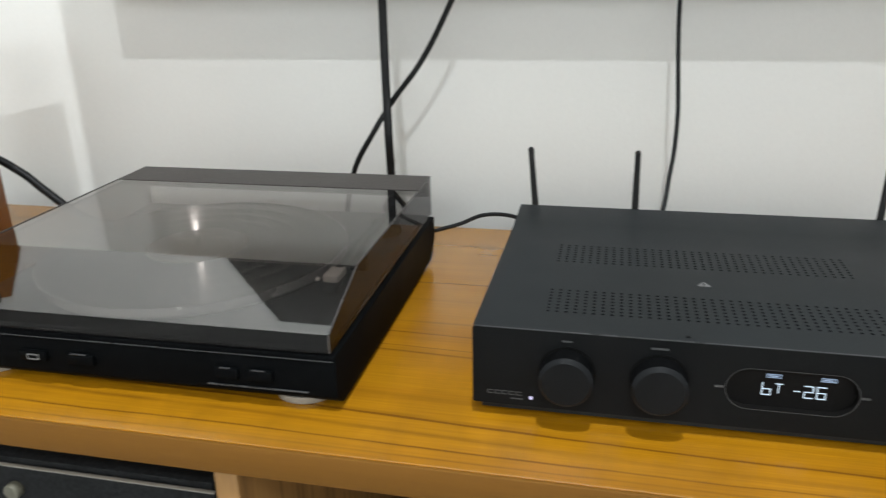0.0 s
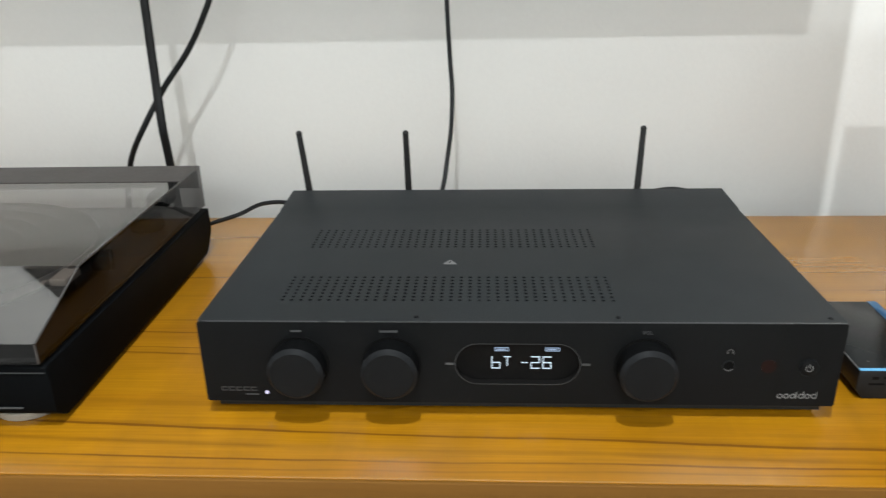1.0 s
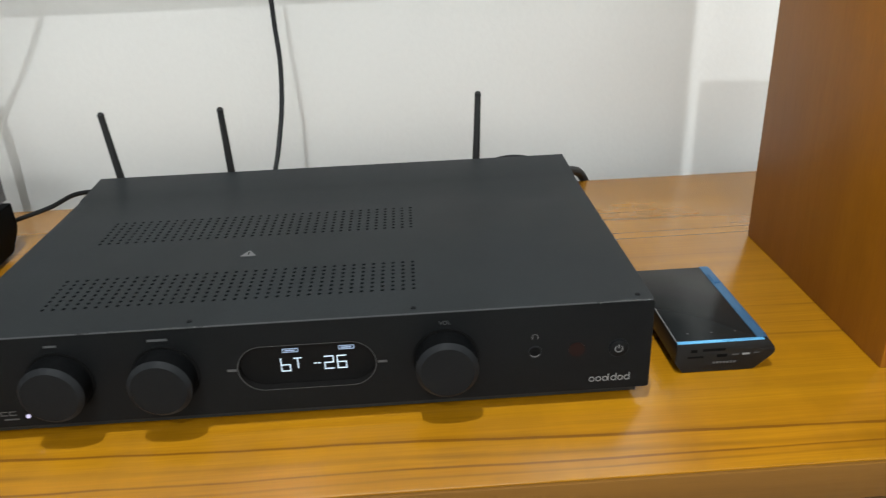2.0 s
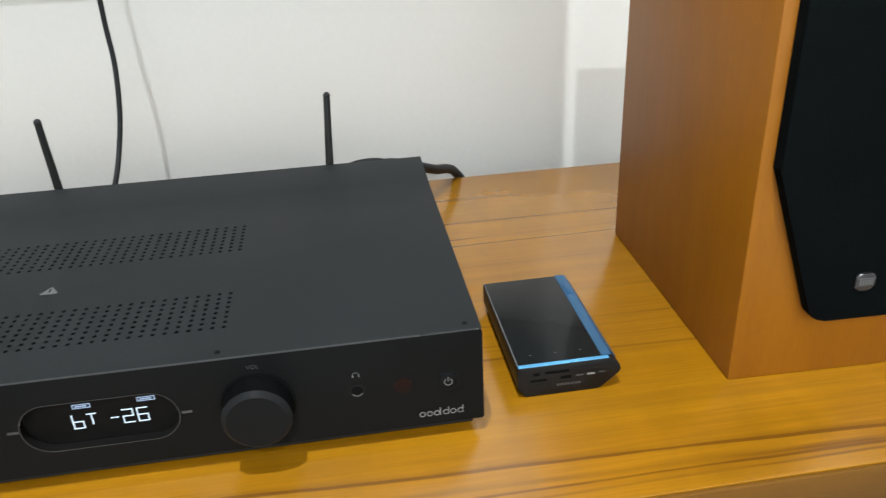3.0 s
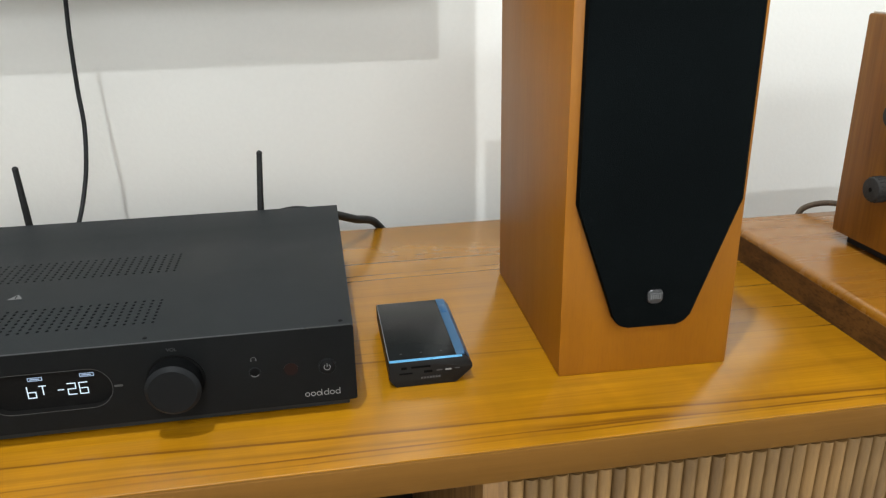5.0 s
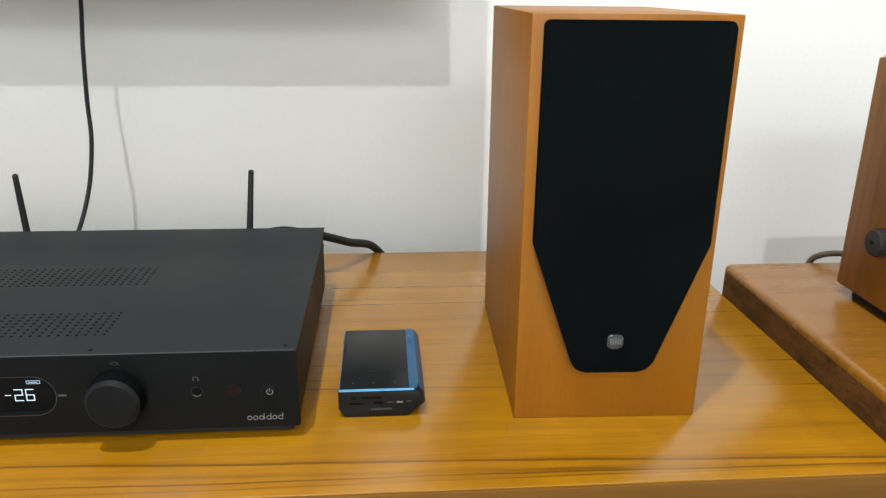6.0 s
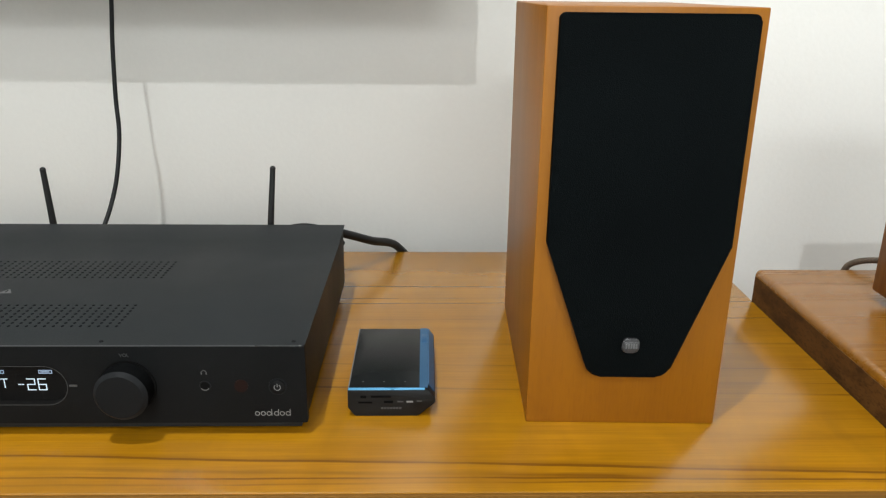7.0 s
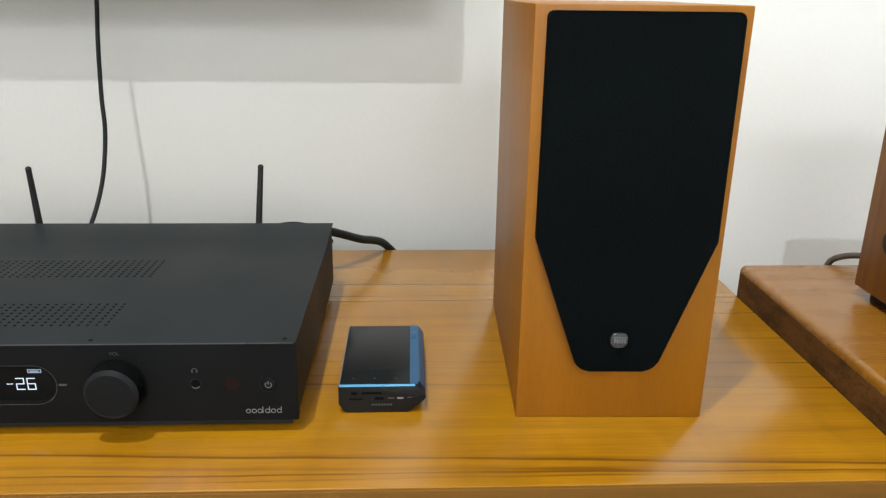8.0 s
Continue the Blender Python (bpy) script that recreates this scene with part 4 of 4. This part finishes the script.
    for sx in (-hl, hl):
        rims += [[(sx, -0.002, 0.0545), (sx, -0.002, 0.069)], [(sx, -0.001, 0.0699), (sx, 0.071, 0.0964)], [(sx, 0.072, 0.0966), (sx, d - 0.002, 0.0987)]]
    for a, b in rims:
        part("cover_edge", tube([a, b], 0.0007, 8, 1), M_LID_EDGE, tt, "pale rod painted as a glint on the cover's edge")
    return tt


turntable()


# ---- board and wooden box at the console's end ----
def wooden_stand():
    """A thick-topped stand butted against the console's end, its top standing proud of it."""
    st = thing("wooden_stand", pose(1.0815, 0.70, 0), "reddish wooden stand with a thick worn top beside the console", "stand")
    slab = part("top_slab", box(0, 0.52, 0, 0.331, TOP - 0.02, TOP + 0.035, 0.0065, 5), M_PLINTH, st, "thick reddish top with rounded edges")
    part("end_grain", box(-0.0008, 0.0004, 0.0065, 0.3245, TOP - 0.0135, TOP + 0.0275), M_PLINTH_SIDE, slab, "dark rough end grain")
    for x in (0.03, 0.466):
        part("side_panel", box(x, x + 0.024, 0.03, 0.30, 0, TOP - 0.02, 0.0015), M_PLINTH, st)
    part("back_rail", box(0.0545, 0.4655, 0.27, 0.29, 0.35, TOP - 0.0205, 0.001), M_PLINTH, st)


wooden_stand()


def wooden_box():
    bx = thing("wooden_box", pose(1.160, 0.818, TOP + 0.035, 0, 0, 0), "upright reddish wooden box with two round grey feet on its side", "box")
    w, d, h = 0.30, 0.122, 0.239
    part("base", box(0.012, w - 0.012, 0.012, d - 0.012, 0, 0.0108), M_RUBBER, bx, "dark recessed base")
    part("body", box(0, w, 0, d, 0.011, h, 0.002), M_BOXWOOD, bx, "varnished reddish wood body")
    part("top_plate", box(0.003, w - 0.003, 0.003, d - 0.003, h, h + 0.002, 0.0005), M_PALE, bx, "pale top plate")
    for z, y in ((0.1505, 0.047), (0.076, 0.056)):
        peg = part("side_foot", disc(0.0128, 0.016, 32, 0.0122, 0.002), M_PEG, bx, "round grey ribbed rubber foot", pose(0, y, z, 0, -90))
        part("screw_hole", disc(0.0022, 0.0004, 14), M_DARK, peg, at=pose(0, 0, 0.0158))
        for k in range(18):
            a = 2 * math.pi * k / 18
            part("rib", box(-0.0007, 0.0007, -0.0005, 0.0005, 0.003, 0.013), M_PEG, peg, at=pose(0.0127 * math.cos(a), 0.0127 * math.sin(a), 0, 0, 0, math.degrees(a) + 90))


wooden_box()


# ---- unit in the open bay ----
def bay_unit():
    u = thing("audio_unit", pose(-0.234, 0.692, 0.162), "black audio unit with a silver trim line in the open bay", "audio unit")
    part("body", box(-0.215, 0.215, 0.006, 0.36, 0.012, 0.384, 0.002), M_UNIT, u)
    part("front", box(-0.2195, 0.2195, 0, 0.006, 0.010, 0.379, 0.001), M_UNIT, u, "dark speckled front")
    part("trim_line", box(-0.2195, 0.2195, -0.0008, 0.003, 0.3792, 0.3801, 0.0003), M_FOOT, u, "thin silver trim")
    part("control_knob", disc(0.0075, 0.008, 28, 0.007, 0.001), M_BEIGE, u, "small dull beige knob", pose(0.034, 0.0, 0.358, 90))
    for x in (-0.17, 0.17):
        for y in (0.05, 0.3):
            part("foot", disc(0.016, 0.0119, 20), M_RUBBER, u, at=pose(x, y, 0))


bay_unit()


# ---- cables ----
def cable(points, r, label, mat=None, flat=1.0):
    return tagged(part("cable", tube(points, r, 12, 12, flat), mat or M_CABLE), label, "cable")


cable([(0.339, 1.215, 1.0), (0.340, 1.205, 0.92), (0.340, 1.19, 0.86), (0.343, 1.172, 0.80), (0.3455, 1.163, 0.76), (0.344, 1.15, 0.72), (0.340, 1.138, 0.69), (0.335, 1.115, 0.66), (0.322, 1.085, 0.62)], 0.0026, "thin black cable hanging down the white wall behind the amplifier")
cable([(-0.013, 1.205, 1.02), (-0.012, 1.195, 0.86), (-0.009, 1.185, 0.79), (-0.0055, 1.175, 0.72), (-0.008, 1.187, 0.66), (-0.010, 1.205, 0.45)], 0.0055, "thick black cable hanging straight down the white wall", flat=0.6)
cable([(0.12, 1.2, 0.98), (0.064, 1.2, 0.865), (0.032, 1.2, 0.81), (-0.003, 1.194, 0.765), (-0.030, 1.184, 0.722), (-0.053, 1.186, 0.685), (-0.064, 1.19, 0.655), (-0.078, 1.2, 0.60), (-0.085, 1.21, 0.45)], 0.0036, "black cable curving across the thick one on the wall")
cable([(0.02, 1.09, 0.606), (0.06, 1.095, 0.622), (0.10, 1.1, 0.634), (0.13, 1.1, 0.647), (0.165, 1.092, 0.650), (0.20, 1.066, 0.645)], 0.0024, "thin black signal lead from the turntable to the amplifier")
cable([(0.575, 1.082, 0.660), (0.600, 1.088, 0.660), (0.624, 1.105, 0.649), (0.648, 1.135, 0.632), (0.678, 1.188, 0.6065), (0.70, 1.225, 0.55), (0.705, 1.24, 0.42)], 0.0052, "thick black mains lead running off the back of the console")
cable([(0.548, 1.052, 0.650), (0.556, 1.062, 0.667), (0.575, 1.066, 0.6715), (0.596, 1.066, 0.669), (0.610, 1.068, 0.660), (0.618, 1.085, 0.645)], 0.0034, "black loudspeaker lead looped behind the amplifier")
cable([(-0.565, 1.06, 0.70), (-0.535, 1.085, 0.702), (-0.50, 1.1, 0.676), (-0.47, 1.1, 0.653), (-0.43, 1.1, 0.625), (-0.39, 1.11, 0.606), (-0.30, 1.13, 0.606)], 0.0055, "thick black lead from the loudspeaker to the console")
cable([(1.20, 0.9425, 0.66), (1.225, 0.985, 0.652), (1.215, 1.02, 0.648), (1.195, 1.032, 0.642), (1.188, 1.040, 0.628), (1.186, 1.046, 0.59), (1.190, 1.06, 0.45)], 0.0035, "brown woven cord behind the wooden box", M_CORD)
